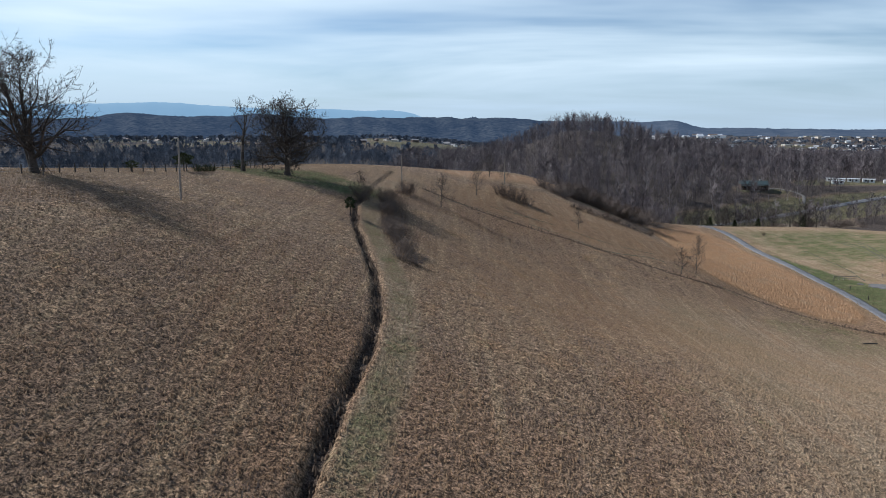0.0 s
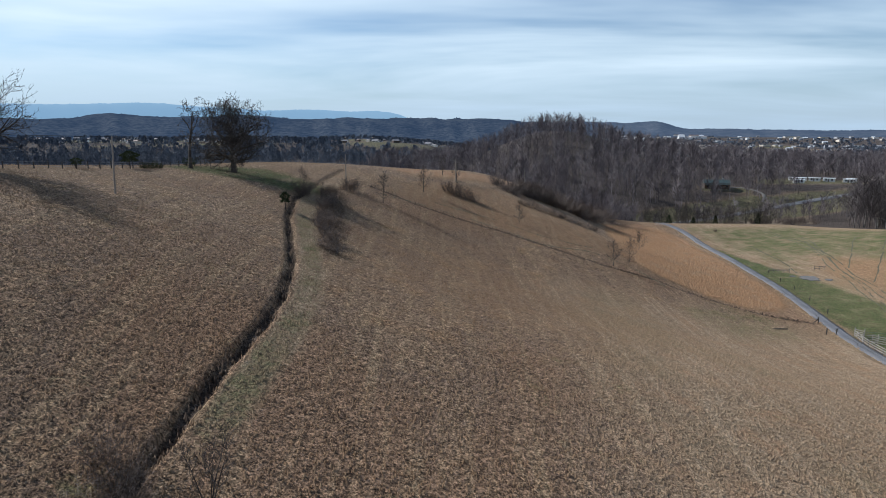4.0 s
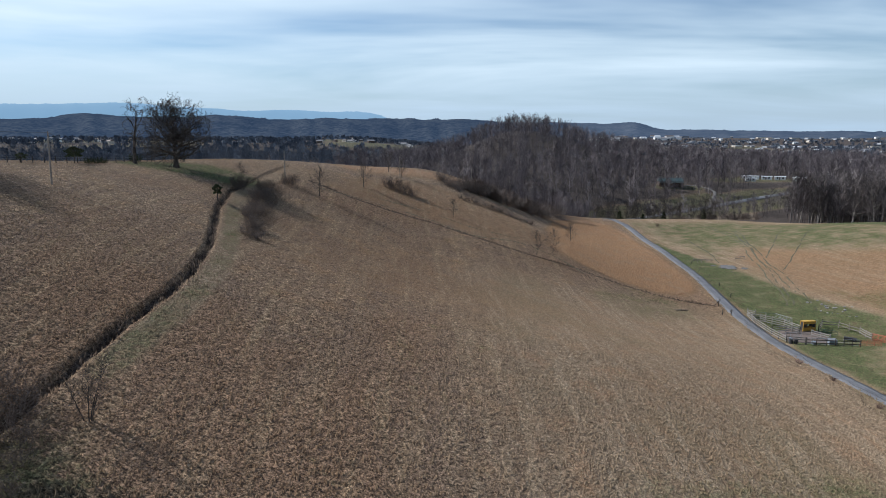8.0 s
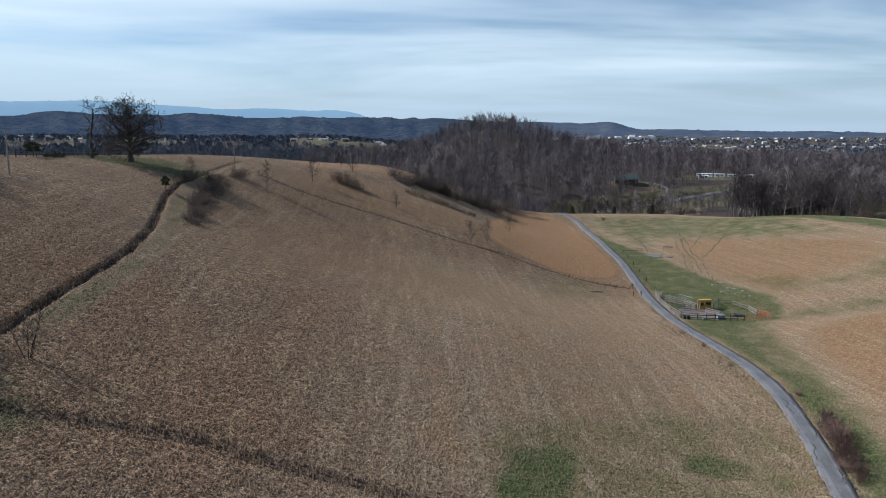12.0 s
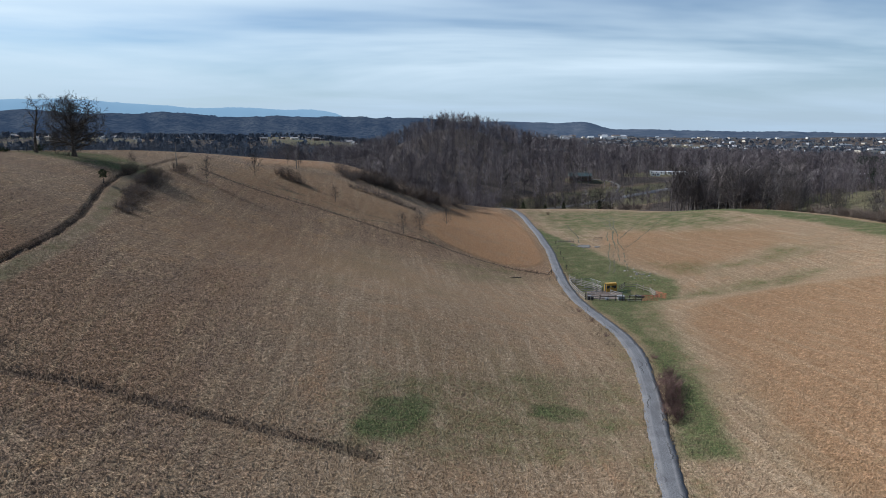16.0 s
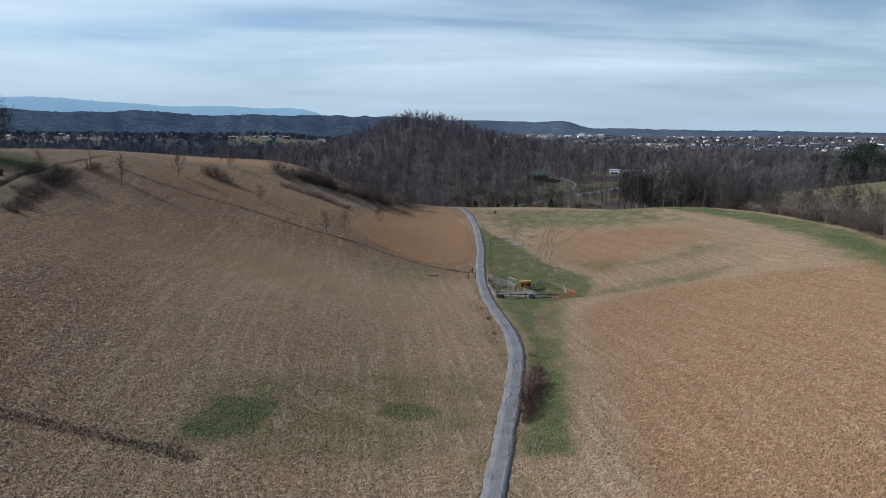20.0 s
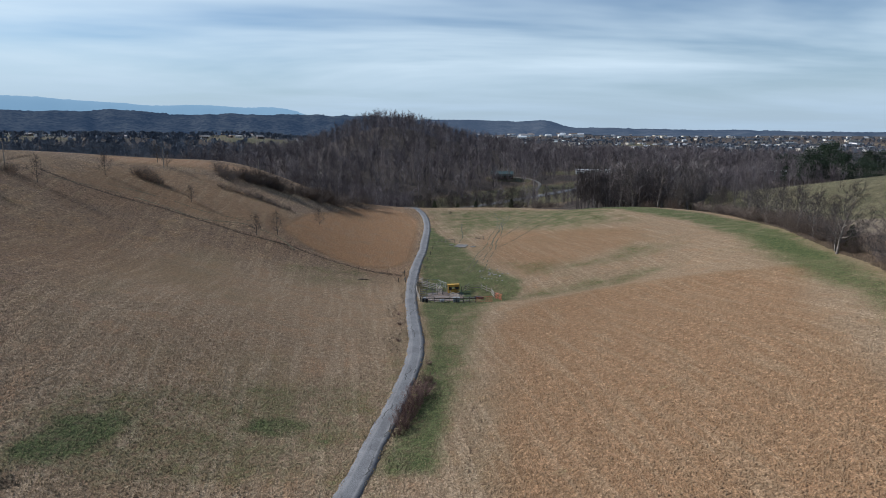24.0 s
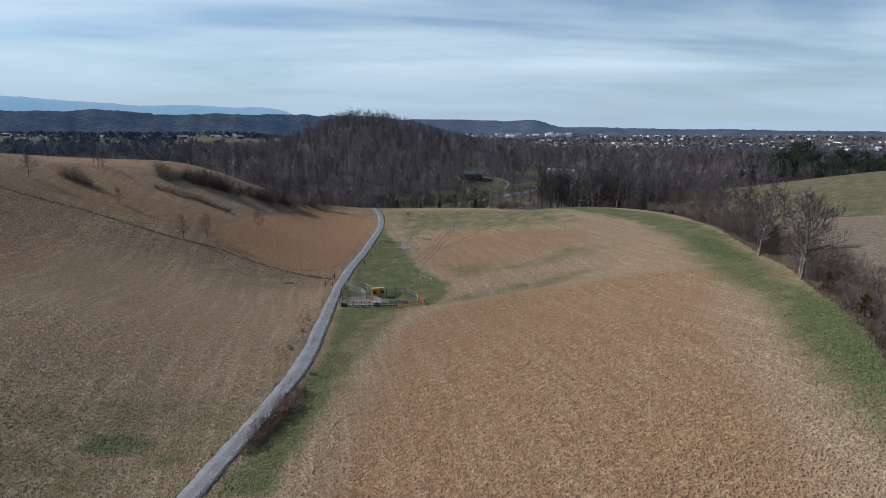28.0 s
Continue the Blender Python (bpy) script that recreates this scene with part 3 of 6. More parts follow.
def pipe_bm(points, r, sides=6, r2=None, bm=None):
    """A tube through points, tapering to r2."""
    bm = bm or bmesh.new()
    pts = [Vector(p) for p in points]
    rings = []
    for k, p in enumerate(pts):
        d = (pts[min(k + 1, len(pts) - 1)] - pts[max(k - 1, 0)]).normalized()
        q = d.to_track_quat("Z", "Y")
        rr = r + ((r2 if r2 is not None else r) - r) * k / (len(pts) - 1)
        rings.append([bm.verts.new(p + q @ Vector((rr * math.cos(6.2832 * s / sides), rr * math.sin(6.2832 * s / sides), 0))) for s in range(sides)])
    for ra, rb in zip(rings[:-1], rings[1:]):
        for s in range(sides):
            bm.faces.new((ra[s], ra[(s + 1) % sides], rb[(s + 1) % sides], rb[s]))
    bm.faces.new(rings[0][::-1])
    bm.faces.new(rings[-1])
    return bm


# ---------------------------------------------------------------- bare trees
def grow(rng, height, girth, levels, limbs=16, start=0.25, env=((0, 0.4), (1, 0.2)), rise=(20, 60), subs=(6, 5, 4), lean=0.02, gnarl=0.14, stems=1, lead=0.92, least=0.016):
    """Segments (from, to, radius, radius, level) of a bare tree: a leader with limbs whose length follows env and whose rise turns from low to steep."""
    segs = []
    ex, ey = [e[0] for e in env], [e[1] for e in env]

    def branch(p, d, length, r, level):
        steps = (5, 4, 2, 1)[min(level - 1, 3)]
        q, rr = np.array(p, float), r
        for k in range(steps):
            d = d + rng.normal(0, gnarl, 3) + np.array([0, 0, 0.07])
            d = d / np.linalg.norm(d)
            e = q + d * length / steps
            r2 = max(r * (1 - 0.8 * (k + 1) / steps), 0.014)
            segs.append((q, e, rr, r2, level))
            q, rr = e, r2
            if level < levels:
                n = subs[min(level - 1, len(subs) - 1)] / steps * rng.uniform(0.6, 1.4)
                for _ in range(int(n + rng.uniform(0, 1))):
                    side = np.cross(d, rng.normal(0, 1, 3))
                    side = side / (np.linalg.norm(side) + 1e-9)
                    out = d * rng.uniform(0.4, 0.9) + side * rng.uniform(0.5, 1.0)
                    branch(q, out / np.linalg.norm(out), length * rng.uniform(0.32, 0.6) * (1.1 - 0.3 * (k + 1) / steps), max(rr * 0.6, least), level + 1)

    for s in range(stems):
        a = rng.uniform(0, 6.283)
        size = height * (1 if stems == 1 else rng.uniform(0.75, 1.05))
        d = np.array([math.cos(a) * lean, math.sin(a) * lean, 1.0])
        q = np.array([0, 0, -0.3]) if stems == 1 else np.array([math.cos(a), math.sin(a), 0]) * rng.uniform(0.05, 0.4) - np.array([0, 0, 0.3])
        spots, steps = [], 9
        for k in range(steps):
            d = d + rng.normal(0, 0.05, 3) * (k > 1)
            d = d / np.linalg.norm(d)
            e = q + d * size * lead / steps
            r0, r1 = girth * (1 - 0.85 * k / steps), girth * (1 - 0.85 * (k + 1) / steps)
            if k == 0:
                r0 *= 1.35
            segs.append((q, e, r0, r1, 0))
            spots.append((q, e, r1))
            q = e
        for k in range(limbs):
            t = start + (1 - start) * (k + rng.uniform(0, 1)) / limbs
            p0, p1, r = spots[min(int(t * steps), steps - 1)]
            f = t * steps - int(min(t * steps, steps - 1))
            a = k * 2.4 + rng.uniform(-0.5, 0.5)
            el = radians(rise[0] + (rise[1] - rise[0]) * (t - start) / (1 - start) + rng.uniform(-10, 10))
            out = np.array([math.cos(a) * math.cos(el), math.sin(a) * math.cos(el), math.sin(el)])
            branch(p0 + (p1 - p0) * min(f, 1), out, size * float(np.interp(t, ex, ey)) * rng.uniform(0.8, 1.15), max(r * 0.6, 0.012), 1)
    return segs


def tubes(segs, sides):
    """Corners and triangles of tapered tubes, one for each segment."""
    a = np.array([s[0] for s in segs])
    b = np.array([s[1] for s in segs])
    r0, r1 = np.array([s[2] for s in segs]), np.array([s[3] for s in segs])
    d = b - a
    d /= np.linalg.norm(d, axis=1, keepdims=True) + 1e-9
    ref = np.where(np.abs(d[:, 2:]) > 0.9, np.array([[1.0, 0, 0]]), np.array([[0, 0, 1.0]]))
    u = np.cross(d, ref)
    u /= np.linalg.norm(u, axis=1, keepdims=True)
    v = np.cross(d, u)
    ang = np.arange(sides) * 2 * np.pi / sides
    ring = np.cos(ang)[None, :, None] * u[:, None] + np.sin(ang)[None, :, None] * v[:, None]
    verts = np.concatenate([a[:, None] + ring * r0[:, None, None], b[:, None] + ring * r1[:, None, None]], 1).reshape(-1, 3)
    s = np.arange(sides)
    t = (s + 1) % sides
    quad = np.concatenate([np.stack([s, t, t + sides], -1), np.stack([s, t + sides, s + sides], -1)])
    faces = (np.arange(len(segs)) * 2 * sides)[:, None, None] + quad[None]
    return verts, faces.reshape(-1, 3)


def flats(segs, width):
    """Corners and triangles of twigs, each one slender flat spike."""
    a = np.array([s[0] for s in segs])
    b = np.array([s[1] for s in segs])
    d = b - a
    side = np.cross(d, np.array([[0.3, 0.5, 0.8]]))
    side /= np.linalg.norm(side, axis=1, keepdims=True) + 1e-9
    w = np.array([max(s[2], width) for s in segs])[:, None]
    verts = np.stack([a - side * w, a + side * w, b], 1).reshape(-1, 3)
    return verts, np.arange(len(verts)).reshape(-1, 3)


def join(*pairs):
    vs, fs, n = [], [], 0
    for v, f in pairs:
        vs.append(v)
        fs.append(f + n)
        n += len(v)
    return np.concatenate(vs), np.concatenate(fs)


def tree_thing(name, place, label, category, segs, mats, sides=(7, 4), split=1, twig=0.012, group="", turn=0.0):
    """A bare tree: trunk with its limbs, and a crown of branches and twigs."""
    ob = thing(name, place, label, category, group, turn)
    top = max(s[4] for s in segs)
    trunk = [s for s in segs if s[4] < split]
    crown = [s for s in segs if split <= s[4] < top]
    fine = [s for s in segs if s[4] == top]
    part("trunk", np_mesh("trunk", *tubes(trunk, sides[0]), mats[0], True), mats[0], ob)
    pieces = ([tubes(crown, sides[1])] if crown else []) + ([flats(fine, twig)] if fine else [])
    part("crown", np_mesh("crown", *join(*pieces), mats[1]), mats[1], ob)
    return ob


def place_m(x, y, turn, size, dz=0.0):
    return Matrix.Translation(at(x, y, dz)) @ Matrix.Rotation(turn, 4, "Z") @ Matrix.Scale(size, 4)

# ---------------------------------------------------------------- ground
ORANGE = [([(58, 154), (61, 168), (64, 186), (79, 249), (98, 268), (108, 258), (111, 241), (104, 187), (97.5, 146), (94, 137), (88, 131.5), (81, 132), (73.5, 135.5), (65, 143)], 1.8, 1.14),
          ([(103, 64), (112, 80), (122, 84), (134, 83), (152, 74), (167, 63), (151, 43), (141, 24), (137, 12), (131, -4), (120, -25), (92, -15), (92, 14), (97.5, 33)], 4.0, 0.86),
          ([(121, 138), (124, 172), (136, 196), (156, 168), (172, 146), (164, 124), (142, 118), (127, 112), (122, 122)], 6.0, 0.80),
          ([(-6, 182), (8, 214), (38, 240), (46, 226), (26, 203), (6, 178)], 5.0, 1.1),
          ([(112, 255), (90, 262), (84, 275), (104, 278)], 3.0, 0.6),
          ([(-2, 144), (6, 172), (26, 192), (42, 186), (60, 178), (64, 154), (48, 147), (36, 143), (14, 146)], 4.0, 0.62),
          ([(-4, 78), (0, 118), (24, 122), (52, 100), (60, 76), (30, 66)], 16.0, 0.38)]
GREEN = [([(87, 18), (93, 38), (96, 64), (100, 80), (105, 91), (118, 95), (123, 108), (117, 130), (118, 165), (114, 205), (116, 228), (108, 200), (103, 165), (98.5, 130), (96.5, 112), (94, 92), (92.5, 62), (87, 40), (80, 20)], 2.0, 0.95),
         ([(84, 20), (92, 34), (96.5, 46), (101, 62), (106, 80), (112, 92), (97, 94), (94, 72), (91.5, 56), (87, 40)], 3.0, 0.72),
         ([(112, 102), (124, 100), (150, 98), (158, 94), (140, 87), (124, 91), (112, 93)], 4.5, 0.58),
         ([(41, 22), (44, 30), (50, 33), (53, 30), (50, 24), (46, 20)], 1.6, 0.95),
         ([(63.5, 30), (65.5, 33.5), (71, 34), (74, 31.5), (69, 28.4)], 1.4, 1.0),
         ([(-14, 14), (-12, 28), (-4, 27), (2, 20), (0, 10)], 3.0, 0.6),
         ([(38, 18), (42, 36), (66, 42), (82, 46), (82, 36), (76, 22), (60, 18)], 4.0, 0.48),
         ([(-48, 133), (-30, 140), (-14, 132), (-12, 124), (-20, 119), (-36, 119), (-46, 124)], 3.5, 0.86),
         ([(205, 132), (180, 74), (164, 36), (152, 10), (139, -8), (141, 6), (150, 26), (158, 41), (164, 64), (180, 106), (190, 148), (184, 190), (170, 225), (196, 222), (208, 165)], 4.5, 0.95),
         ([(170, 64), (174, 84), (181, 104), (190, 112), (184, 88), (176, 64)], 3.0, 1.25),
         ([(144, 6), (148, 22), (160, 40), (168, 44), (160, 20), (148, 0)], 3.5, 1.1),
         ([(66, 104), (60, 118), (72, 130), (88, 128), (84, 112)], 5.0, 0.42),
         ([(118, 175), (118, 265), (165, 262), (190, 215), (182, 180), (176, 160), (150, 176), (132, 196)], 14.0, 0.74),
         ([(122, 132), (126, 112), (150, 104), (168, 108), (160, 124), (142, 114)], 5.0, 0.48)]
TRAILS = [(((152, 232), (141, 201), (131, 170), (126, 154), (119, 133), (113, 116)), 0.18, 1.0), (((145, 231), (134, 196), (127, 170), (122, 154), (118, 138)), 0.18, 1.0), (((149, 251), (145, 218), (133, 181), (124, 158), (119, 143), (111, 123)), 0.15, 1.2), (((128, 226), (124, 200), (119, 178)), 0.15, 1.0),
          (((-4, 146), (6, 143), (27, 143), (50, 137.5), (62, 138), (72, 133), (83, 128), (93, 125)), 0.85, 0.75), (((86.2, 56), (87.2, 66), (88.0, 80), (89.4, 95), (90.6, 106)), 0.5, 0.45), (((84.9, 56), (85.9, 66), (86.8, 80), (88.0, 95)), 0.4, 0.4), (((89, 17), (93.7, 27.3), (96, 33), (102, 36)), 0.3, 0.5)]
FENCE_ROW = ((-62.0, 62.0), (-57.5, 76.0), (-55.0, 86.0), (-52.0, 96.0), (-49.0, 106.0), (-46.0, 116.0), (-43.5, 127.0), (-42.0, 138.0))
RIGHT_ROW = [(150, 8), (158, 21), (167, 40), (173, 52), (180, 71), (188, 92), (197, 112), (205, 132), (212, 155), (214, 180)]
BRUSH_FLOOR = [(-13.5, 134), (-8.5, 131), (-3.5, 84), (-6, 82), (-9, 92)]
HEDGE_FLOOR = [(27, 192), (42, 212), (60, 226), (82, 262), (92, 300), (60, 300), (60, 240), (40, 226)]


def cover(x, y):
    """What grows where: broomsedge, green grass, dark weeds and other darker strips; woods floor, far meadow, bare tan
    land.
    """
    near = (x > -140) & (x < 270) & (y > -70) & (y < 345)
    o = np.zeros(np.shape(x))
    g, d = o.copy(), o.copy()
    for poly, soft, amount in ORANGE:
        o = np.maximum(o, amount * poly_mask(x, y, poly, soft))
    for poly, soft, amount in GREEN:
        g = np.maximum(g, amount * poly_mask(x, y, poly, soft))
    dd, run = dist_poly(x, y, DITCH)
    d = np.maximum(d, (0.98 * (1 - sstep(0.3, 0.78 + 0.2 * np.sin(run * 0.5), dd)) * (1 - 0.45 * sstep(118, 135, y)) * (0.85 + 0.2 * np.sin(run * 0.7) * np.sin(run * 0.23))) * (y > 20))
    east = dd * np.sign(x - np.interp(y, [p[1] for p in DITCH], [p[0] for p in DITCH]))
    g = np.maximum(g, 0.42 * sstep(0.8, 1.8, east) * (1 - sstep(3.4, 5.0, east)) * sstep(28, 42, y) * (1 - sstep(95, 135, y)))
    # a darker band along the swale
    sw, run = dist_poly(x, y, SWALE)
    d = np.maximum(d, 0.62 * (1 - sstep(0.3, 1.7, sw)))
    for trail, amount, half in TRAILS:
        td, _ = dist_poly(x + 1.1 * np.sin(y * 0.23) + 0.5 * np.sin(y * 0.61 + 1), y, trail)
        d = np.maximum(d, amount * (1 - sstep(half * 0.4, half, td)))
    rd, run = dist_poly(x, y, ROAD)
    g = np.maximum(g, 0.35 * (1 - sstep(2.0, 7.0, rd)) * (y < 70))
    d = np.maximum(d, 0.45 * (1 - sstep(1.4, 2.3, rd)) * (0.5 + 0.5 * np.sin(run * 0.31)))
    d = np.maximum(d, 0.75 * poly_mask(x, y, HEDGE_FLOOR, 5))
    d = np.maximum(d, 0.6 * poly_mask(x, y, BRUSH_FLOOR, 2))
    rr, _ = dist_poly(x, y, RIGHT_ROW)
    d = np.maximum(d, 0.8 * (1 - sstep(2.0, 5.5, np.hypot(rr, 0) + 2.5 * (x < 0))) * (x > np.interp(y, [p[1] for p in RIGHT_ROW], [p[0] for p in RIGHT_ROW]) - 0.5))
    r = np.hypot(x - 50, y + 20)
    woods = np.maximum(sstep(285, 325, y), sstep(700, 1000, r))
    woods = np.maximum(woods, poly_mask(x, y, [(178, 262), (222, 224), (250, 240), (330, 340), (150, 340)], 8))
    meadow = poly_mask(x, y, [(218, 140), (232, 215), (250, 300), (330, 330), (480, 300), (470, 60), (260, 60), (238, 100)], 10)
    lawn = np.maximum(np.maximum(poly_mask(x, y, [(174, 383), (205, 380), (212, 394), (196, 400), (178, 398)], 4), poly_mask(x, y, [(226, 410), (300, 410), (318, 446), (262, 452), (230, 432)], 6)), poly_mask(x, y, [(118, 322), (190, 328), (310, 368), (310, 398), (180, 370), (118, 352)], 5))
    patches = np.sin(x / 91 + 1.3) * np.sin(y / 117 + x / 300) + 0.5 * np.sin(x / 37) * np.sin(y / 53)
    farf = sstep(0.35, 0.7, patches) * sstep(800, 950, r) * (1 - sstep(1900, 2200, r))
    west = sstep(2, -6, np.degrees(np.arctan2(x - 50, y + 20)))
    valley = 0.75 * west * sstep(880, 940, r) * (1 - sstep(1480, 1560, r)) * sstep(-0.35, 0.1, patches)
    meadow = np.maximum(np.maximum(np.maximum(meadow, lawn), farf), valley)
    tan = np.maximum(poly_mask(x, y, [(176, 30), (192, 75), (212, 120), (226, 150), (236, 120), (214, 60), (196, 15)], 5),
                     poly_mask(x, y, [(165, 300), (200, 305), (215, 335), (170, 332)], 6))
    tan = np.maximum(tan, sstep(0.55, 0.8, np.sin(x / 140 + 2) * np.sin(y / 100)) * sstep(1100, 1300, r) * (1 - sstep(1800, 2000, r)) * (x > 300))
    woods = woods * (1 - np.maximum(meadow, tan))
    # browner grass west of the ditch
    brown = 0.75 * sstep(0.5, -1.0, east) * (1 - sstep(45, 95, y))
    # slope polygons: duller grass, with shade painted into its colour
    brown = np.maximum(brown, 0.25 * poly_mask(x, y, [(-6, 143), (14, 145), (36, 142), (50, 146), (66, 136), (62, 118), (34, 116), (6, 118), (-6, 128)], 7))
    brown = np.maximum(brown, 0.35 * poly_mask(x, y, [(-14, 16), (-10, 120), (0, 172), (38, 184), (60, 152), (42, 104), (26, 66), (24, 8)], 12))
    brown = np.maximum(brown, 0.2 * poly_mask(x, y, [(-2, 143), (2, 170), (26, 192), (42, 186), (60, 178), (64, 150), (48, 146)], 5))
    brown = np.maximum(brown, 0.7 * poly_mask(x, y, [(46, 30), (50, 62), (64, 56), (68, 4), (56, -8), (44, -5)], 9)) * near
    lane_x = np.interp(y, [p[1] for p in ROAD], [p[0] for p in ROAD])
    straw = np.maximum(0.9 * sstep(-2, 8, x - lane_x), 0.88 * sstep(14, 44, x) * (1 - sstep(106, 134, y)))
    straw = np.maximum(straw, 0.8 * sstep(0.7, 1.4, east) * (1 - sstep(3.8, 5.2, east)) * sstep(30, 44, y) * (1 - sstep(150, 162, y)))
    straw = straw * near * (1 - sstep(270, 290, y))
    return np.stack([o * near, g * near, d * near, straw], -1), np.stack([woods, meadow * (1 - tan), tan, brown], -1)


def spread_axis(lo, hi, step, end_lo, end_hi):
    mid = list(np.arange(lo, hi, step))
    up, s = [mid[-1]], step
    while up[-1] < end_hi:
        s = min(s * 1.09, 90)
        up.append(up[-1] + s)
    down, s = [mid[0]], step
    while down[-1] > end_lo:
        s = min(s * 1.12, 120)
        down.append(down[-1] - s)
    return np.array(down[:0:-1] + mid + up[1:])


gx, gy = spread_axis(-68, 212, 0.85, -4300, 4300), spread_axis(-6, 285, 0.85, -900, 4500)
gx = np.union1d(gx, np.arange(-18.9, -4.6, 0.3) + 0.0137)
GX, GY = np.meshgrid(gx, gy, indexing="ij")
lumps = (dist_poly(GX, GY, ROAD)[0] > 2.2) * np.sin(GX * 1.9 + np.sin(GY * 0.7)) * np.sin(GY * 2.3 + np.sin(GX * 0.9)) * 0.035
GZ = land(GX, GY) + lumps
gi = np.arange(GX.size).reshape(GX.shape)
quads = np.stack([gi[:-1, :-1], gi[1:, :-1], gi[1:, 1:], gi[:-1, 1:]], -1).reshape(-1, 4)
me = np_mesh("ground", np.stack([GX, GY, GZ], -1), quads, MAT_GROUND, True)
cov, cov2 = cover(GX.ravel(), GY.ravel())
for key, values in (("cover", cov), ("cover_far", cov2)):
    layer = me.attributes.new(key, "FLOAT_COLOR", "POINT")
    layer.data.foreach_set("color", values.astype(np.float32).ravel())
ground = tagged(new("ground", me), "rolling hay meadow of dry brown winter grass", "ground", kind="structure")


# ---------------------------------------------------------------- road
def smooth_line(points, step):
    """A Catmull-Rom line through points, cut at even steps."""
    p = [Vector((*q, 0)) for q in points]
    out = []
    for k in range(len(p) - 1):
        a, b, c, d = p[max(k - 1, 0)], p[k], p[k + 1], p[min(k + 2, len(p) - 1)]
        n = max(2, int((c - b).length / step))
        for i in range(n):
            t = i / n
            out.append(0.5 * ((2 * b) + (c - a) * t + (2 * a - 5 * b + 4 * c - d) * t * t + (3 * b - a - 3 * c + d) * t ** 3))
    return out + [p[-1]]


def strip_mesh(name, line, half, lift, mat, thick, rng, rough=0.12):
    rows, n = [], len(line)
    for k, p in enumerate(line):
        d = (line[min(k + 1, n - 1)] - line[max(k - 1, 0)]).normalized()
        s = Vector((d.y, -d.x, 0))
        hl = half + rng.uniform(-rough, rough) + 0.07 * math.sin(k * 0.37) * math.sin(k * 0.11)
        hr = half + rng.uniform(-rough, rough) + 0.07 * math.sin(k * 0.29 + 1) * math.sin(k * 0.13)
        row = []
        for off, drop in ((-hl, -thick), (-hl, 0), (-half * 0.5, 0.02), (0, 0.035), (half * 0.5, 0.02), (hr, 0), (hr, -thick)):
            q = p + s * off
            row.append((q.x, q.y, float(land(q.x, q.y)) + lift + drop))
        rows.append(row)
    v = np.array(rows)
    idx = np.arange(n * 7).reshape(n, 7)
    f = np.stack([idx[:-1, :-1], idx[:-1, 1:], idx[1:, 1:], idx[1:, :-1]], -1).reshape(-1, 4)
    me = np_mesh(name, v, f, mat, False)
    run = np.repeat(np.cumsum([0.0] + [(b - a).length for a, b in zip(line[:-1], line[1:])]), 7)
    across = np.tile(np.array([-1, -1, -0.5, 0, 0.5, 1, 1]) * half, n)
    layer = me.attributes.new("lane", "FLOAT_VECTOR", "POINT")
    layer.data.foreach_set("vector", np.stack([across, run, 0 * run], -1).astype(np.float32).ravel())
    return me


rng = np.random.default_rng(11)
line = smooth_line(ROAD, 1.0)
road = tagged(new("road", strip_mesh("road", line, 1.42, 0.07, MAT_ROAD, 0.25, rng, 0.13)), "narrow cracked grey asphalt farm lane between meadows", "road", kind="structure")
pub = smooth_line(((20, 322), (80, 332), (112, 336), (140, 338), (190, 352), (250, 372), (305, 388)), 3.0)
tagged(new("road", strip_mesh("public_road", pub, 1.9, 0.15, MAT_ROAD, 0.3, rng)), "grey public road crossing the valley beyond the knoll", "road", kind="structure")
drv = smooth_line(((205, 366), (212, 380), (206, 392), (196, 394)), 2.0)
tagged(new("road", strip_mesh("cabin_drive", drv, 0.9, 0.12, MAT_GRAVEL, 0.3, rng)), "pale gravel drive to the cabin", "road", kind="structure")



def track(points, half, seed):
    """A thin trodden wheel or hoof line, broken where the grass stands again."""
    rs = random.Random(seed)
    ln = smooth_line(points, 0.9)
    vs, fs = [], []
    drop = 0
    for k, p in enumerate(ln):
        d = (ln[min(k + 1, len(ln) - 1)] - ln[max(k - 1, 0)]).normalized()
        s = Vector((d.y, -d.x, 0))
        c = p + s * (0.35 * math.sin(k * 0.17 + seed) + 0.10 * math.sin(k * 0.53))
        w = half * rs.uniform(0.5, 1.3)
        for off, lift in ((-w, 0.02), (0, 0.075), (w, 0.02)):
            q = c + s * off
            vs.append((q.x, q.y, float(land(q.x, q.y)) + lift))
        drop = drop - 1 if drop > 0 else (rs.randint(2, 4) if rs.random() < 0.04 else 0)
        if k and not drop:
            i = 3 * k
            fs += [(i - 3, i - 2, i + 1, i), (i - 2, i - 1, i + 2, i + 1)]
    return tagged(new("wheel_track", np_mesh("wheel_track", vs, fs, MAT_TRACK, True)), "thin trodden dark line through the meadow grass", "track", kind="structure")


for k, pts in enumerate((((149, 251), (145, 218), (133, 181), (119, 143), (111, 123)), ((147, 250), (143, 218), (131, 181), (117.4, 143), (109.6, 123)),
                         ((152, 232), (141, 201), (131, 170), (126, 154), (119, 133), (113, 118)), ((150.4, 232), (139.4, 201), (129.4, 170), (124.4, 154), (117.4, 133)),
                         ((128, 226), (124, 200), (119, 178), (114.5, 158)), ((170, 210), (150, 186), (137, 168), (128, 158)), ((162, 216), (147, 196), (134, 176)))):
    track(pts, 0.20, k)
for k, pts in enumerate((((-2, 143), (12, 145), (25, 145), (37, 142), (48, 146), (58, 143), (64, 135)), ((10, 151), (24, 151.5), (38, 149), (50, 151)))):
    track(pts, 0.24, 20 + k)

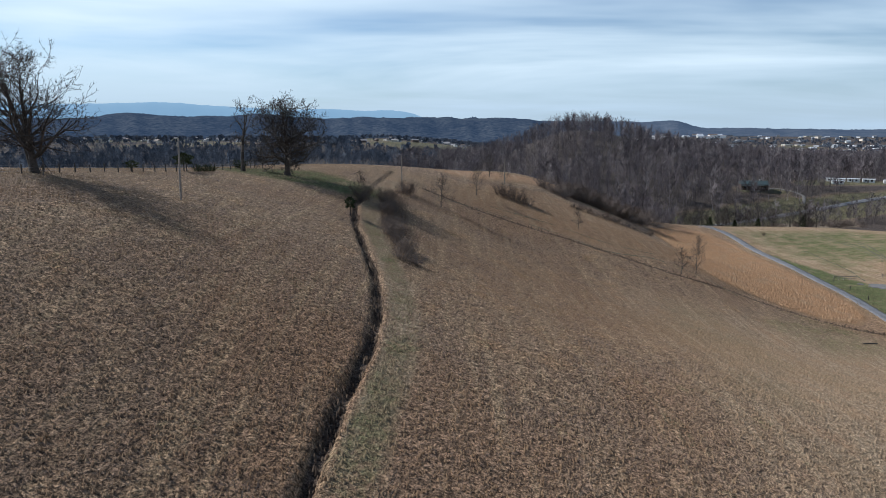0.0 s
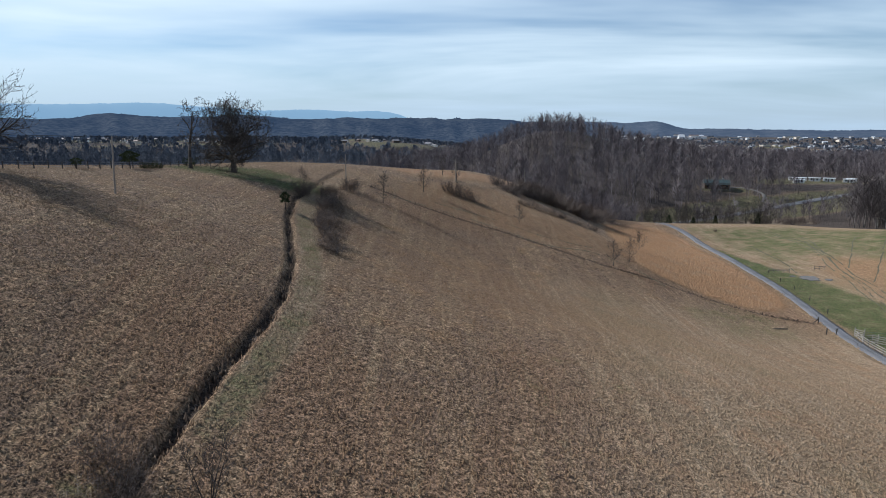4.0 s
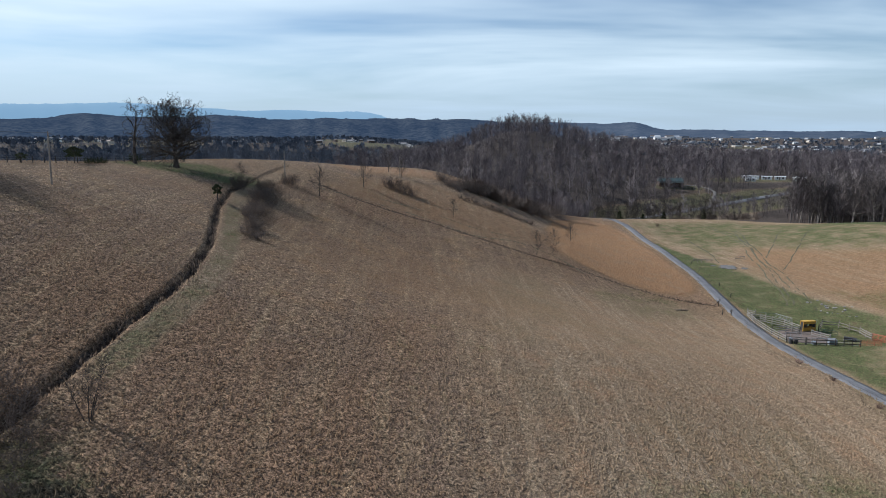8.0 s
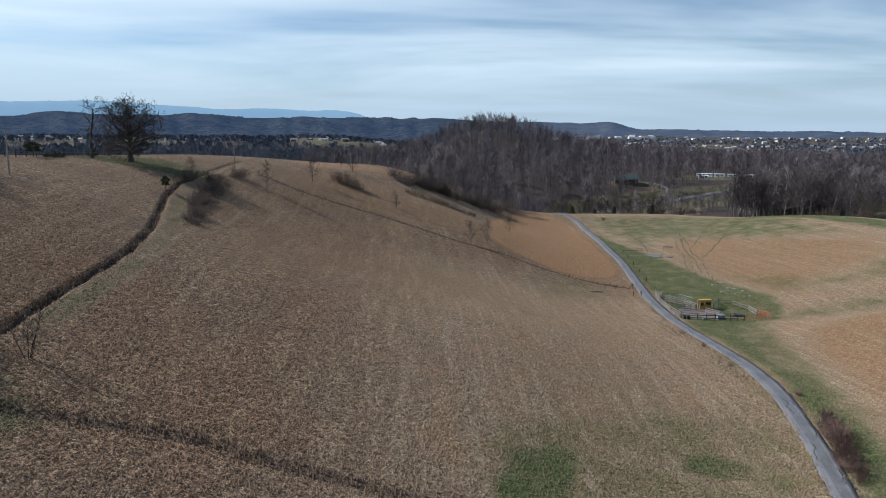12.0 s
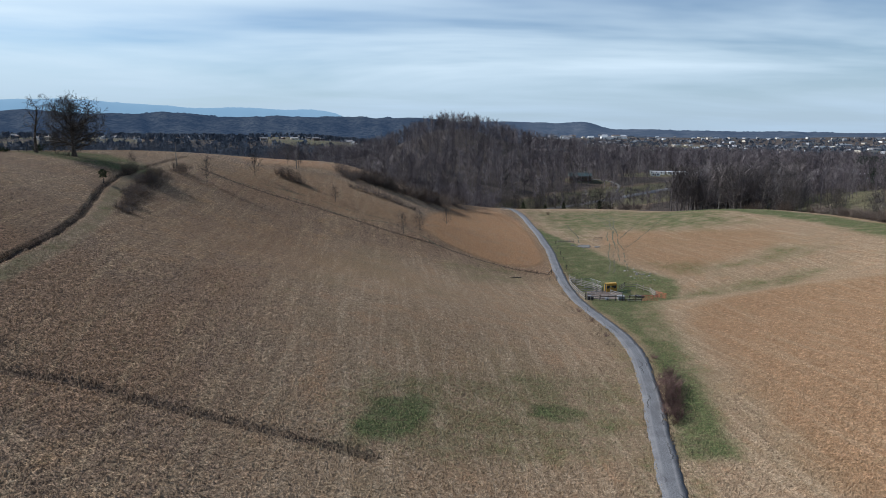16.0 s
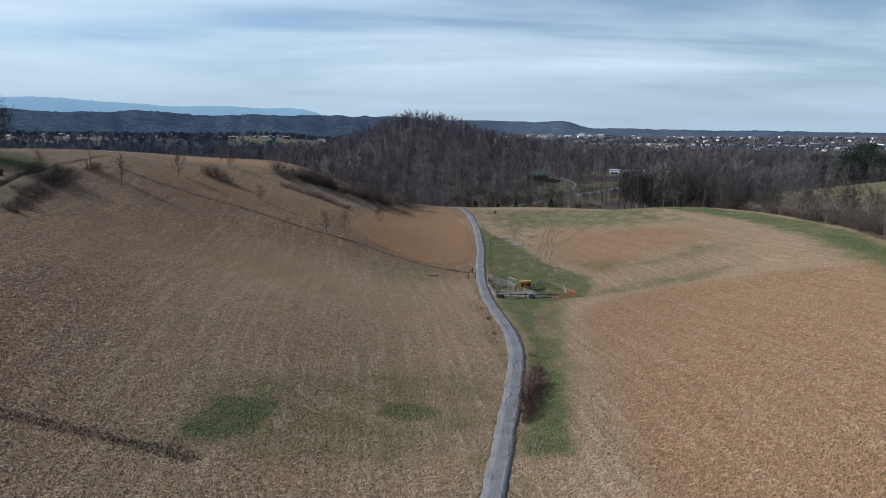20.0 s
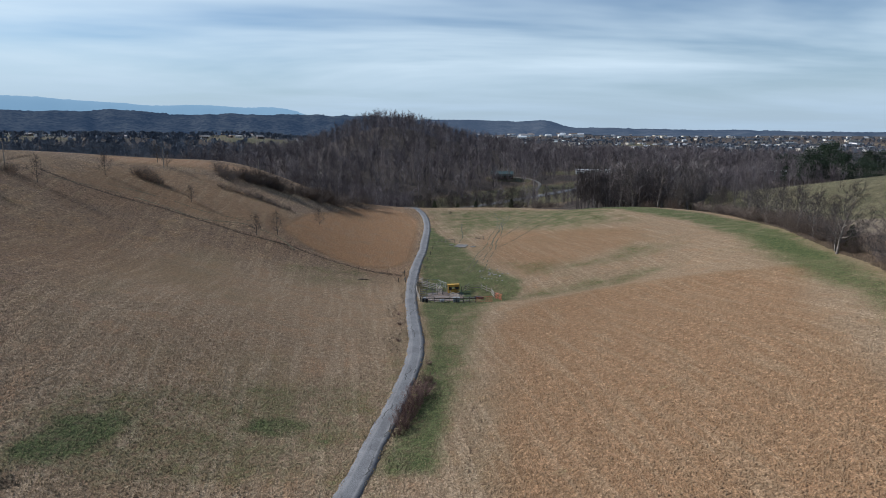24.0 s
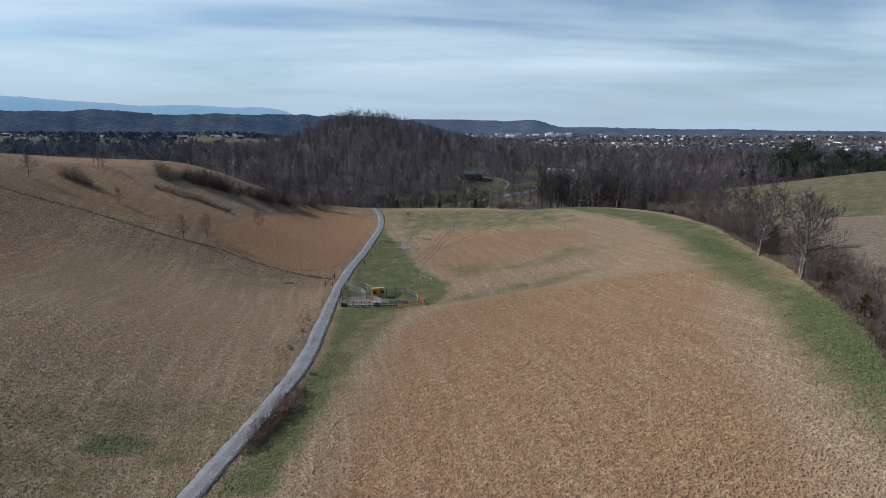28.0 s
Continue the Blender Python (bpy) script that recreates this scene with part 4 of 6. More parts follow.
# ---------------------------------------------------------------- hill trees
r1 = np.random.default_rng(3)
oak = tree_thing("oak_tree", at(-32.2, 127.2), "broad bare oak with a low spreading limb on the green knoll", "tree",
                 grow(r1, 13.4, 0.62, 4, 34, 0.22, ((0.2, 0.56), (0.5, 0.55), (0.8, 0.44), (1, 0.30)), (0, 74), (9, 8, 8), gnarl=0.19, lead=0.78, least=0.03), (MAT_BARK, MAT_TWIG), (9, 4), 2, 0.012)
r1 = np.random.default_rng(8)
tall = tree_thing("locust_tree", at(-40.5, 125.5), "tall slender bare tree with a sparse high crown by the fence", "tree",
                  grow(r1, 15.2, 0.42, 4, 10, 0.42, ((0.4, 0.16), (0.75, 0.25), (1, 0.22)), (30, 70), (6, 4, 4), gnarl=0.26, lead=0.80, least=0.03), (MAT_BARK, MAT_TWIG), (8, 4), 2, 0.022)
r1 = np.random.default_rng(21)
left_tree = tree_thing("old_maple_tree", at(-55.6, 85.5), "large bare forked tree standing in the fence row", "tree",
                       grow(r1, 15.0, 0.52, 4, 15, 0.12, ((0.12, 0.66), (0.5, 0.56), (1, 0.24)), (26, 66), (8, 7, 6), gnarl=0.2, stems=2, lean=0.20, least=0.026), (MAT_BARK, MAT_TWIG), (9, 4), 2, 0.018)

# ---------------------------------------------------------------- saplings
SAPLINGS = ((-1.5, 134.6, 6.4), (7.1, 158.0, 6.4), (52.6, 139.8, 5.8), (57.9, 145.0, 6.4), (69.0, 172.0, 5.6), (32.0, 154.5, 4.6), (-16.9, 124.4, 4.6), (12.5, 193.5, 6.5), (16.8, 189.0, 5.5), (-37.6, 129.0, 4.6))
saps = []
for k in range(3):
    rs = np.random.default_rng(40 + k)
    saps.append(grow(rs, 6.2, 0.10, 4, 20, 0.16, ((0.15, 0.44), (0.5, 0.46), (1, 0.2)), (26, 66), (5, 3, 2), least=0.017))
first = []
for k, (x, y, h) in enumerate(SAPLINGS):
    if k < 3:
        ob = tree_thing("sapling", at(x, y), "young bare sapling standing in dry grass", "sapling", saps[k], (MAT_BARK, MAT_TWIG), (5, 3), 1, 0.011, "saplings in the meadow", 70 * k)
        ob.scale = (h / 6.0,) * 3
        first.append(ob)
    else:
        src = first[k % 3]
        ob = copy_thing(src, Matrix.Translation(at(x, y)) @ Matrix.Rotation(k * 1.7, 4, "Z") @ Matrix.Scale(h / 6.0 / src.scale[0], 4))
rs = np.random.default_rng(52)
tree_thing("sapling", at(-4.2, 29.6), "thin many-stemmed sapling beside the weedy ditch", "sapling", grow(rs, 5.6, 0.055, 3, 9, 0.2, ((0.2, 0.35), (1, 0.15)), (35, 65), (5, 4, 3), 0.3, stems=4), (MAT_BARK, MAT_TWIG), (5, 3), 1, 0.012)


# ---------------------------------------------------------------- brush and shrubs
def shrub_segs(seed, h, stems=26, spread=0.5):
    rs = np.random.default_rng(seed)
    segs = []
    for s in range(stems):
        a, o = rs.uniform(0, 6.283), rs.uniform(0, spread)
        base = np.array([math.cos(a) * o * h * 0.5, math.sin(a) * o * h * 0.5, -0.2])
        d = np.array([math.cos(a) * rs.uniform(0.1, 0.8), math.sin(a) * rs.uniform(0.1, 0.8), 1.0])
        length = h * rs.uniform(0.6, 1.0)
        q, r = base, 0.022
        for k in range(4):
            d = d + rs.normal(0, 0.14, 3)
            d = d / np.linalg.norm(d)
            e = q + d * length / 4
            segs.append((q, e, r, r * 0.7, 0))
            for _ in range(6):
                t = d * 0.7 + rs.normal(0, 0.55, 3)
                tip = e + t / np.linalg.norm(t) * h * rs.uniform(0.12, 0.3)
                segs.append((e, tip, 0.010, 0.004, 1))
                for _ in range(2):
                    t2 = t + rs.normal(0, 0.6, 3)
                    segs.append(((e + tip) / 2, (e + tip) / 2 + t2 / np.linalg.norm(t2) * h * rs.uniform(0.08, 0.18), 0.008, 0.004, 1))
            q, r = e, r * 0.7
    return segs


def shrub_thing(name, place, label, segs, mat, group="", turn=0, twig=0.010):
    ob = thing(name, place, label, "shrub", group, turn)
    stems = [s for s in segs if s[4] == 0]
    part("woody_base", np_mesh("woody_base", *tubes(stems, 4), mat), mat, ob)
    part("crown", np_mesh("crown", *flats([s for s in segs if s[4] == 1], twig), mat), mat, ob)
    return ob


SHRUB = [shrub_segs(60 + k, 3.0, 30, 0.75) for k in range(3)]
sources = []


def shrub_at(x, y, h, label, group, k, mat=MAT_BRUSH, twig=0.012):
    """A bare shrub; alike ones share their meshes."""
    for ob, key in sources:
        if key == (k % 3, label):
            return copy_thing(ob, Matrix.Translation(at(x, y)) @ Matrix.Rotation(k * 2.1, 4, "Z") @ Matrix.Scale(h / 3.0 / ob.scale[0], 4))
    ob = shrub_thing("shrub", at(x, y), label, SHRUB[k % 3], mat, group, twig=twig)
    ob.scale = (h / 3.0,) * 3
    sources.append((ob, (k % 3, label)))
    return ob


rs = np.random.default_rng(70)
# the row between the track and the hillside
for k in range(30):
    t = (k + rs.uniform(0, 1)) / 30
    if 0.42 < t < 0.52:
        continue
    x = float(np.interp(t, [0, 0.35, 0.75, 1], [-12.2, -10.6, -8.6, -5.2])) + rs.uniform(-1.1, 1.1)
    y = float(np.interp(t, [0, 0.35, 0.75, 1], [128.0, 115.0, 99.0, 84.6]))
    shrub_at(x, y, rs.uniform(1.5, 2.7) * (1.0 - 0.15 * t), "leafless thicket shrub beside the grassy track", "thicket along the track", k)
for k, (x, y, h) in enumerate(((-15.8, 118.2, 3.0), (-16.6, 121.0, 3.2), (-9.2, 134.8, 3.2), (-8.4, 137.0, 2.8))):
    shrub_at(x, y, h, "leafless shrub at the edge of the ditch", "shrubs by the ditch", k)
for k, (x, y, h) in enumerate(((13.6, 166.5, 3.6), (15.6, 165.8, 3.8), (17.6, 165.2, 3.6), (19.4, 164.6, 3.0), (21.0, 164.0, 2.4))):
    shrub_at(x, y, h, "dense leafless bush on the open hillside", "bush on the hillside", k)
# brush down the far flank of the ridge
for k in range(64):
    t = rs.uniform(0, 1)
    x, y = np.interp(t, [0, 0.35, 0.7, 1], [32, 48, 66, 90]) + rs.uniform(-4, 5), np.interp(t, [0, 0.35, 0.7, 1], [198, 213, 236, 272]) + rs.uniform(-3, 10)
    shrub_at(x, y, rs.uniform(2.4, 6.2) * (0.8 if t < 0.1 else 1.0), "tangled leafless brush on the falling hillside", "brush below the ridge", k)
for k in range(16):
    t = k / 15
    x, y = 36 + 22 * t + rs.uniform(-0.5, 0.5), 180 + 1.5 * math.sin(3 * t) + rs.uniform(-0.8, 0.8)
    shrub_at(x, y, rs.uniform(1.5, 2.3), "low leafless bramble in a hillside row", "bramble row", k)
for k, (x, y, h) in enumerate(((84.6, 29.8, 1.8), (85.2, 31.5, 2.0), (86.0, 33.6, 2.1), (87.0, 36.0, 2.2), (88.0, 38.4, 2.2), (88.8, 40.6, 2.0), (89.4, 42.8, 1.7),
                               (84.0, 31.0, 1.6), (84.9, 33.0, 1.9), (85.6, 34.8, 2.0), (86.6, 37.4, 2.0), (87.4, 39.8, 1.8), (83.6, 28.6, 1.3), (90.4, 50.0, 0.9), (86.6, 62.0, 0.8), (87.9, 74.0, 0.8), (88.6, 84.0, 0.9))):
    shrub_at(x, y, h, "reddish leafless bramble on the lane's bank", "brambles by the lane", k, MAT_BRAMBLE, 0.016)
for k, (x, y, h) in enumerate(((128.0, 255.0, 1.6), (34.0, 203.5, 3.2))):
    shrub_at(x, y, h, "lone leafless bush in short grass", "", k)
for k, (x, y, h) in enumerate(((-8.5, 27.5, 2.4), (-9.8, 29.5, 2.8), (-7.0, 25.5, 2.2), (-6.0, 23.2, 1.8), (-10.5, 25.0, 2.6), (-8.0, 22.0, 2.0), (-11.5, 31.0, 2.4), (-5.0, 20.5, 1.6))):
    shrub_at(x, y, h, "dark leafless weeds at the ditch's end", "weeds at the ditch", k)

# ---------------------------------------------------------------- evergreens
def cedar_mesh(seed, h, w, n, mat, blade=0.10, ball=False):
    rs = np.random.default_rng(seed)
    t = rs.uniform(0.12, 1, n)
    rad = w * (1 - t) ** 0.75 * np.sqrt(rs.uniform(0.15, 1, n)) * (0.8 + 0.35 * np.sin(t * 25 + rs.uniform(0, 6.28)))
    if ball:
        t = 0.32 + 0.68 * t
        rad = w * np.sqrt(np.clip(1 - ((t - 0.64) / 0.37) ** 2, 0.02, 1)) * np.sqrt(rs.uniform(0.2, 1, n)) * (0.85 + 0.3 * np.sin(t * 17 + 1))
    a = rs.uniform(0, 6.283, n)
    c = np.stack([np.cos(a) * rad, np.sin(a) * rad, t * h], -1)
    out = np.stack([np.cos(a), np.sin(a), rs.uniform(0.2, 1.2, n)], -1) + rs.normal(0, 0.35, (n, 3))
    out /= np.linalg.norm(out, axis=1, keepdims=True)
    length = rs.uniform(0.6, 1.4, n)[:, None] * h * 0.09
    side = np.cross(out, rs.normal(0, 1, (n, 3)))
    side /= np.linalg.norm(side, axis=1, keepdims=True)
    v = np.stack([c - side * blade, c + side * blade, c + out * length], 1).reshape(-1, 3)
    return np_mesh("foliage", v, np.arange(3 * n).reshape(-1, 3), mat)


def pine_mesh(seed, h, w, mat):
    """Clumped tufts on a few uneven whorls, open below."""
    rs = np.random.default_rng(seed)
    vs = []
    for _ in range(34):
        t = rs.uniform(0.35, 1.0)
        a = rs.uniform(0, 6.283)
        rad = w * math.sin(min(1, (1.08 - t) * 1.6) * 1.57) * rs.uniform(0.3, 1.0)
        c = np.array([math.cos(a) * rad, math.sin(a) * rad, t * h])
        n = 42
        p = c + rs.normal(0, 1, (n, 3)) * np.array([0.11, 0.11, 0.05]) * h * rs.uniform(0.7, 1.2)
        d = rs.normal(0, 1, (n, 3)) + np.array([0, 0, 0.5])
        d /= np.linalg.norm(d, axis=1, keepdims=True)
        s = np.cross(d, rs.normal(0, 1, (n, 3)))
        s /= np.linalg.norm(s, axis=1, keepdims=True)
        vs.append(np.stack([p - s * 0.16, p + s * 0.16, p + d * h * 0.055], 1).reshape(-1, 3))
    v = np.concatenate(vs)
    return np_mesh("foliage", v, np.arange(len(v)).reshape(-1, 3), mat)


def cedar_thing(x, y, h, w, label, mat, seed, category="cedar", n=900, trunk=0.12, group="", ball=False):
    ob = thing("cedar" if category == "cedar" else "pine", at(x, y), label, category, group)
    part("trunk", np_mesh("trunk", *tubes([(np.array([0, 0, -0.3]), np.array([0, 0, h * 0.9]), trunk, 0.03, 0)], 6), MAT_BARK), MAT_BARK, ob)
    part("foliage", pine_mesh(seed, h, w, mat) if category == "pine" else cedar_mesh(seed, h, w, n, mat, 0.035 * h ** 0.6, ball), mat, ob)
    return ob


cedar_thing(-16.2, 104.0, 3.0, 0.85, "small dark green cedar on a bare stem by the ditch", MAT_CEDAR, 1, ball=True)
cedar_thing(-46.8, 112.5, 3.2, 1.7, "round dark cedar bush at the fence", MAT_CEDAR, 2, n=1500, ball=True)
cedar_thing(-50.3, 101.0, 1.8, 1.1, "low dark cedar bush at the fence", MAT_CEDAR, 4, ball=True)
for k, (x, y, h) in enumerate(((-45.3, 115.0, 1.5), (-44.6, 116.8, 1.4), (-44.0, 118.5, 1.3), (-42.8, 131.0, 2.2))):
    shrub_at(x, y, h, "low dark evergreen shrub along the wire fence", "shrubs at the fence", k, MAT_CEDAR, 0.03)

# ---------------------------------------------------------------- poles and lines
def pole_at(x, y, h, lean, label):
    ob = thing("utility_pole", at(x, y), label, "utility pole", "poles across the meadow")
    mast = part("pole", pipe_bm([(0, 0, -0.6), (lean * 0.5, 0, h * 0.5), (lean, 0, h)], 0.15, 9, 0.10), MAT_POST, ob)
    part("insulator", pipe_bm([(lean, 0, h), (lean, 0, h + 0.12), (lean, 0, h + 0.2)], 0.05, 6, 0.03), MAT_CONCRETE, mast)
    part("bracket", beam_bm((lean - 0.06, -0.12, h - 0.45), (lean + 0.16, -0.12, h - 0.45), 0.05, 0.08), MAT_STEEL, mast)
    return Vector(at(x, y)) + Vector((lean, 0, h))


def cable(a, b, sag, r=0.032):
    pts = [a.lerp(b, k / 14) - Vector((0, 0, sag * 4 * (k / 14) * (1 - k / 14))) for k in range(15)]
    bm = pipe_bm(pts, r, 4)
    me = bpy.data.meshes.new("cable")
    bm.to_mesh(me)
    bm.free()
    me.materials.append(MAT_WIRE)
    return tagged(new("overhead_cable", me), "thin dark overhead line between weathered poles", "cable", "overhead lines")


p1 = pole_at(-35.5, 83.6, 8.1, 0.25, "weathered wooden service pole in the meadow")
p2 = pole_at(-10.0, 137.0, 7.6, 0.0, "weathered wooden service pole beside the track")
p3 = pole_at(16.5, 186.0, 7.0, 0.0, "weathered wooden service pole behind a bush")
p4 = pole_at(43.0, 226.0, 7.5, 0.0, "weathered wooden service pole above the brush")
p0 = pole_at(-82.0, 40.0, 8.1, 0.0, "weathered wooden service pole near the fence")
cable(p0, p1, 1.4)
cable(p1, Vector(at(-60, 150, 6.5)), 1.6, 0.03)
cable(p2, p3, 0.9)
cable(p3, p4, 0.8)

# ---------------------------------------------------------------- fence along the hill
fence = thing("wire_fence", at(*FENCE_ROW[0]), "wooden post and wire pasture fence along the hilltop", "fence")
base = Vector(at(*FENCE_ROW[0]))
fl = smooth_line(FENCE_ROW, 2.6)
tops = []
for k, p in enumerate(fl):
    q = Vector(at(p.x, p.y)) - base
    h = 1.25 + 0.12 * math.sin(k * 2.7)
    part("post", pipe_bm([q - Vector((0, 0, 0.4)), q + Vector((0.03 * math.sin(k), 0, h * 0.6)), q + Vector((0.05 * math.sin(k), 0, h))], 0.10, 6, 0.08), MAT_BLACKWOOD, fence)
    tops.append(q)
for h in (0.35, 0.75, 1.1):
    part("wire", pipe_bm([q + Vector((0, 0, h)) for q in tops], 0.014, 4), MAT_STEEL, fence)

# ---------------------------------------------------------------- cattle pen beside the lane
GROUP_PEN = "cattle pen beside the lane"


def rail_fence(points, rails, post_h, post_mat, rail_mat, label, every=2.4, thick=(0.05, 0.15), posts=True):
    ob = thing("rail_fence", at(*points[0]), label, "fence", GROUP_PEN)
    o = Vector(at(*points[0]))
    spots = []
    for (ax, ay), (bx, by) in zip(points[:-1], points[1:]):
        n = max(1, round(math.hypot(bx - ax, by - ay) / every))
        spots += [(ax + (bx - ax) * k / n, ay + (by - ay) * k / n) for k in range(n)]
    spots.append(points[-1])
    pts = [Vector(at(*s)) - o for s in spots]
    for q in pts:
        part("post", beam_bm(q - Vector((0, 0, 0.4)), q + Vector((0, 0, post_h)), 0.13, 0.13, bevel=0.015), post_mat, ob)
    for h in rails:
        for a, b in zip(pts[:-1], pts[1:]):
            side = (b - a).cross(Vector((0, 0, 1))).normalized() * 0.09
            part("rail", beam_bm(a + side + Vector((0, 0, h)), b + side + Vector((0, 0, h)), *thick), rail_mat, ob)
    return ob


def pipe_panel(a, b, h, bars, mat, label):
    """A tubular livestock panel on its two feet."""
    ob = thing("livestock_panel", at(*a), label, "panel", GROUP_PEN)
    o = Vector(at(*a))
    p, q = Vector(at(*a)) - o, Vector(at(*b)) - o
    up = Vector((0, 0, 1))
    part("frame", pipe_bm([p + up * 0.02, p + up * h, q + up * h, q + up * 0.02], 0.034, 6), mat, ob)
    for k in range(bars):
        z = 0.2 + (h - 0.3) * k / max(1, bars - 1)
        part("bar", pipe_bm([p + up * z, q + up * z], 0.025, 5), mat, ob)
    for t in (0.33, 0.67):
        part("upright", pipe_bm([p.lerp(q, t) + up * 0.15, p.lerp(q, t) + up * h], 0.03, 5), mat, ob)
    return ob


rail_fence([(96.6, 117.0), (95.4, 111.0), (94.9, 104.0), (94.9, 98.6)], (0.45, 0.9, 1.35), 1.55, MAT_BLACKWOOD, MAT_RAIL, "weathered three-rail board fence along the lane's edge")
rail_fence([(94.9, 98.6), (98.0, 97.3)], (0.45, 0.9, 1.35), 1.5, MAT_BLACKWOOD, MAT_POST, "dark board fence at the pen's front corner")
rail_fence([(97.2, 112.5), (100.2, 108.5), (101.2, 104.5)], (0.5, 0.95, 1.4, 1.8), 2.0, MAT_RAIL, MAT_RAIL, "pale board working alley inside the pen", 2.0)
rail_fence([(102.8, 103.0), (104.6, 99.8)], (0.45, 0.9, 1.3), 1.5, MAT_RAIL, MAT_RAIL, "short pale board fence beside the chute", 1.8)
pipe_panel((98.0, 97.3), (101.6, 96.6), 1.4, 5, MAT_STEEL, "galvanised tubular panel closing the pen's front")
pipe_panel((104.8, 96.2), (107.6, 95.5), 1.4, 5, MAT_STEEL, "galvanised tubular panel beside the feed box")
pipe_panel((107.6, 95.5), (111.4, 94.6), 1.4, 6, MAT_RED, "faded red tubular gate lying in the pen's front")
pipe_panel((113.2, 99.8), (113.9, 95.6), 1.5, 6, MAT_RED, "red tubular gate at the pen's far corner")
pipe_panel((97.6, 115.5), (101.4, 114.2), 1.5, 5, MAT_GREENPANEL, "dull green tubular panel at the back of the pen")
pipe_panel((101.4, 114.2), (103.0, 110.4), 1.5, 5, MAT_STEEL, "galvanised tubular panel behind the yellow chute")
pipe_panel((98.6, 110.0), (102.4, 109.2), 1.5, 5, MAT_GREENPANEL, "dull green tubular panel inside the pen")
rail_fence([(108.6, 108.6), (111.6, 107.6), (113.4, 103.6)], (0.6, 1.2), 1.7, MAT_POST, MAT_POST, "old post and rail fence at the back of the pen", 2.6)
rail_fence([(113.4, 103.6), (113.2, 99.8)], (0.5, 1.0, 1.4), 1.6, MAT_POST, MAT_RAIL, "leaning boards joining the red gate", 2.0)

rail_fence([(98.0, 97.0), (101.6, 96.3), (104.8, 95.9), (107.6, 95.2)], (0.5, 1.1), 1.5, MAT_BLACKWOOD, MAT_BLACKWOOD, "dark creosoted post and rail fence at the pen's front", 1.8)
rail_fence([(95.6, 105.0), (98.8, 105.4), (101.2, 104.5)], (0.5, 0.95, 1.4), 1.6, MAT_BLACKWOOD, MAT_RAIL, "dark-posted board divider inside the pen", 1.6)
rail_fence([(96.6, 117.0), (97.6, 115.5)], (0.4, 0.8, 1.2, 1.6), 2.1, MAT_RAIL, MAT_RAIL, "tall pale board wing at the pen's gateway", 1.4)
rail_fence([(96.0, 113.6), (98.4, 112.6)], (0.4, 0.8, 1.2, 1.6), 2.0, MAT_RAIL, MAT_RAIL, "pale board gate standing half open", 2.6)
rail_fence([(106.2, 106.0), (108.6, 108.6)], (0.5, 1.0, 1.5), 1.7, MAT_BLACKWOOD, MAT_POST, "dark rail fence behind the chute", 1.8)
pipe_panel((104.6, 103.4), (107.8, 102.4), 1.5, 5, MAT_GREENPANEL, "dull green tubular panel beside the trough")
pipe_panel((96.4, 101.6), (99.4, 101.0), 1.3, 5, MAT_STEEL, "galvanised hurdle inside the pen")

# squeeze chute
ch = thing("squeeze_chute", at(104.2, 106.6), "yellow steel cattle squeeze chute standing on bare dirt", "cattle chute", GROUP_PEN, 6)
for x in (-1.4, 1.4):
    for y in (-0.45, 0.45):
        part("corner_post", beam_bm((x, y, 0), (x, y, 2.15), 0.14, 0.14), MAT_YELLOW, ch)
for z in (0.15, 2.08):
    for y in (-0.45, 0.45):
        part("long_beam", beam_bm((-1.47, y, z), (1.47, y, z), 0.13, 0.13), MAT_YELLOW, ch)
part("roof_plate", box_bm(2.9, 1.0, 0.05, 0, 0, 2.15), MAT_YELLOW, ch)
for y in (-0.5, 0.5):
    part("lower_side", box_bm(2.7, 0.05, 0.62, 0, y, 0.25, 0.01), MAT_YELLOW, ch)
    part("upper_side", box_bm(2.7, 0.05, 0.34, 0, y, 1.62, 0.01), MAT_YELLOW, ch)
    # black plates stand in for the shaded openings between the yellow panels
    for x in (-0.95, 0.95):
        part("side_door", box_bm(0.75, 0.05, 0.72, x, y, 0.88, 0.01), MAT_YELLOW if abs(x) > 1 else MAT_BLACK, ch)
part("tail_gate", box_bm(0.05, 0.9, 1.8, -1.42, 0, 0.2, 0.01), MAT_BLACK, ch)
part("head_gate", box_bm(0.05, 0.9, 1.8, 1.42, 0, 0.2, 0.01), MAT_BLACK, ch)
for k in range(4):
    part("squeeze_bar", pipe_bm([(-0.5 + 0.33 * k, -0.47, 0.9), (-0.5 + 0.33 * k, -0.47, 1.6)], 0.03, 5), MAT_BLACK, ch)
part("operating_lever", pipe_bm([(1.2, -0.55, 1.6), (1.3, -0.8, 2.3), (1.3, -0.8, 2.7)], 0.03, 5), MAT_STEEL, ch)

# feed box, trough, drums, tyres
fb = thing("feed_box", at(103.3, 97.2), "blue-grey sheet metal feed box with a sloping lid", "feed box", GROUP_PEN, -8)
shell = part("body", box_bm(1.5, 1.0, 0.9, 0, 0, 0.08, 0.03), MAT_BLUEGREY, fb)
part("lid", box_bm(1.65, 1.15, 0.06, 0, 0, 1.02, 0.01, Matrix.Rotation(0.18, 4, "X")), MAT_STEEL, shell, "pale steel lid")
for x in (-0.65, 0.65):
    part("skid", box_bm(0.12, 1.1, 0.1, x, 0, 0), MAT_POST, fb)
tr = thing("feed_trough", at(109.6, 101.0), "dark plastic feed trough on the grass", "trough", GROUP_PEN, -40)
bm = box_bm(2.2, 0.75, 0.5, 0, 0, 0.12, 0.05)
part("tub", bm, MAT_BLACK, tr)
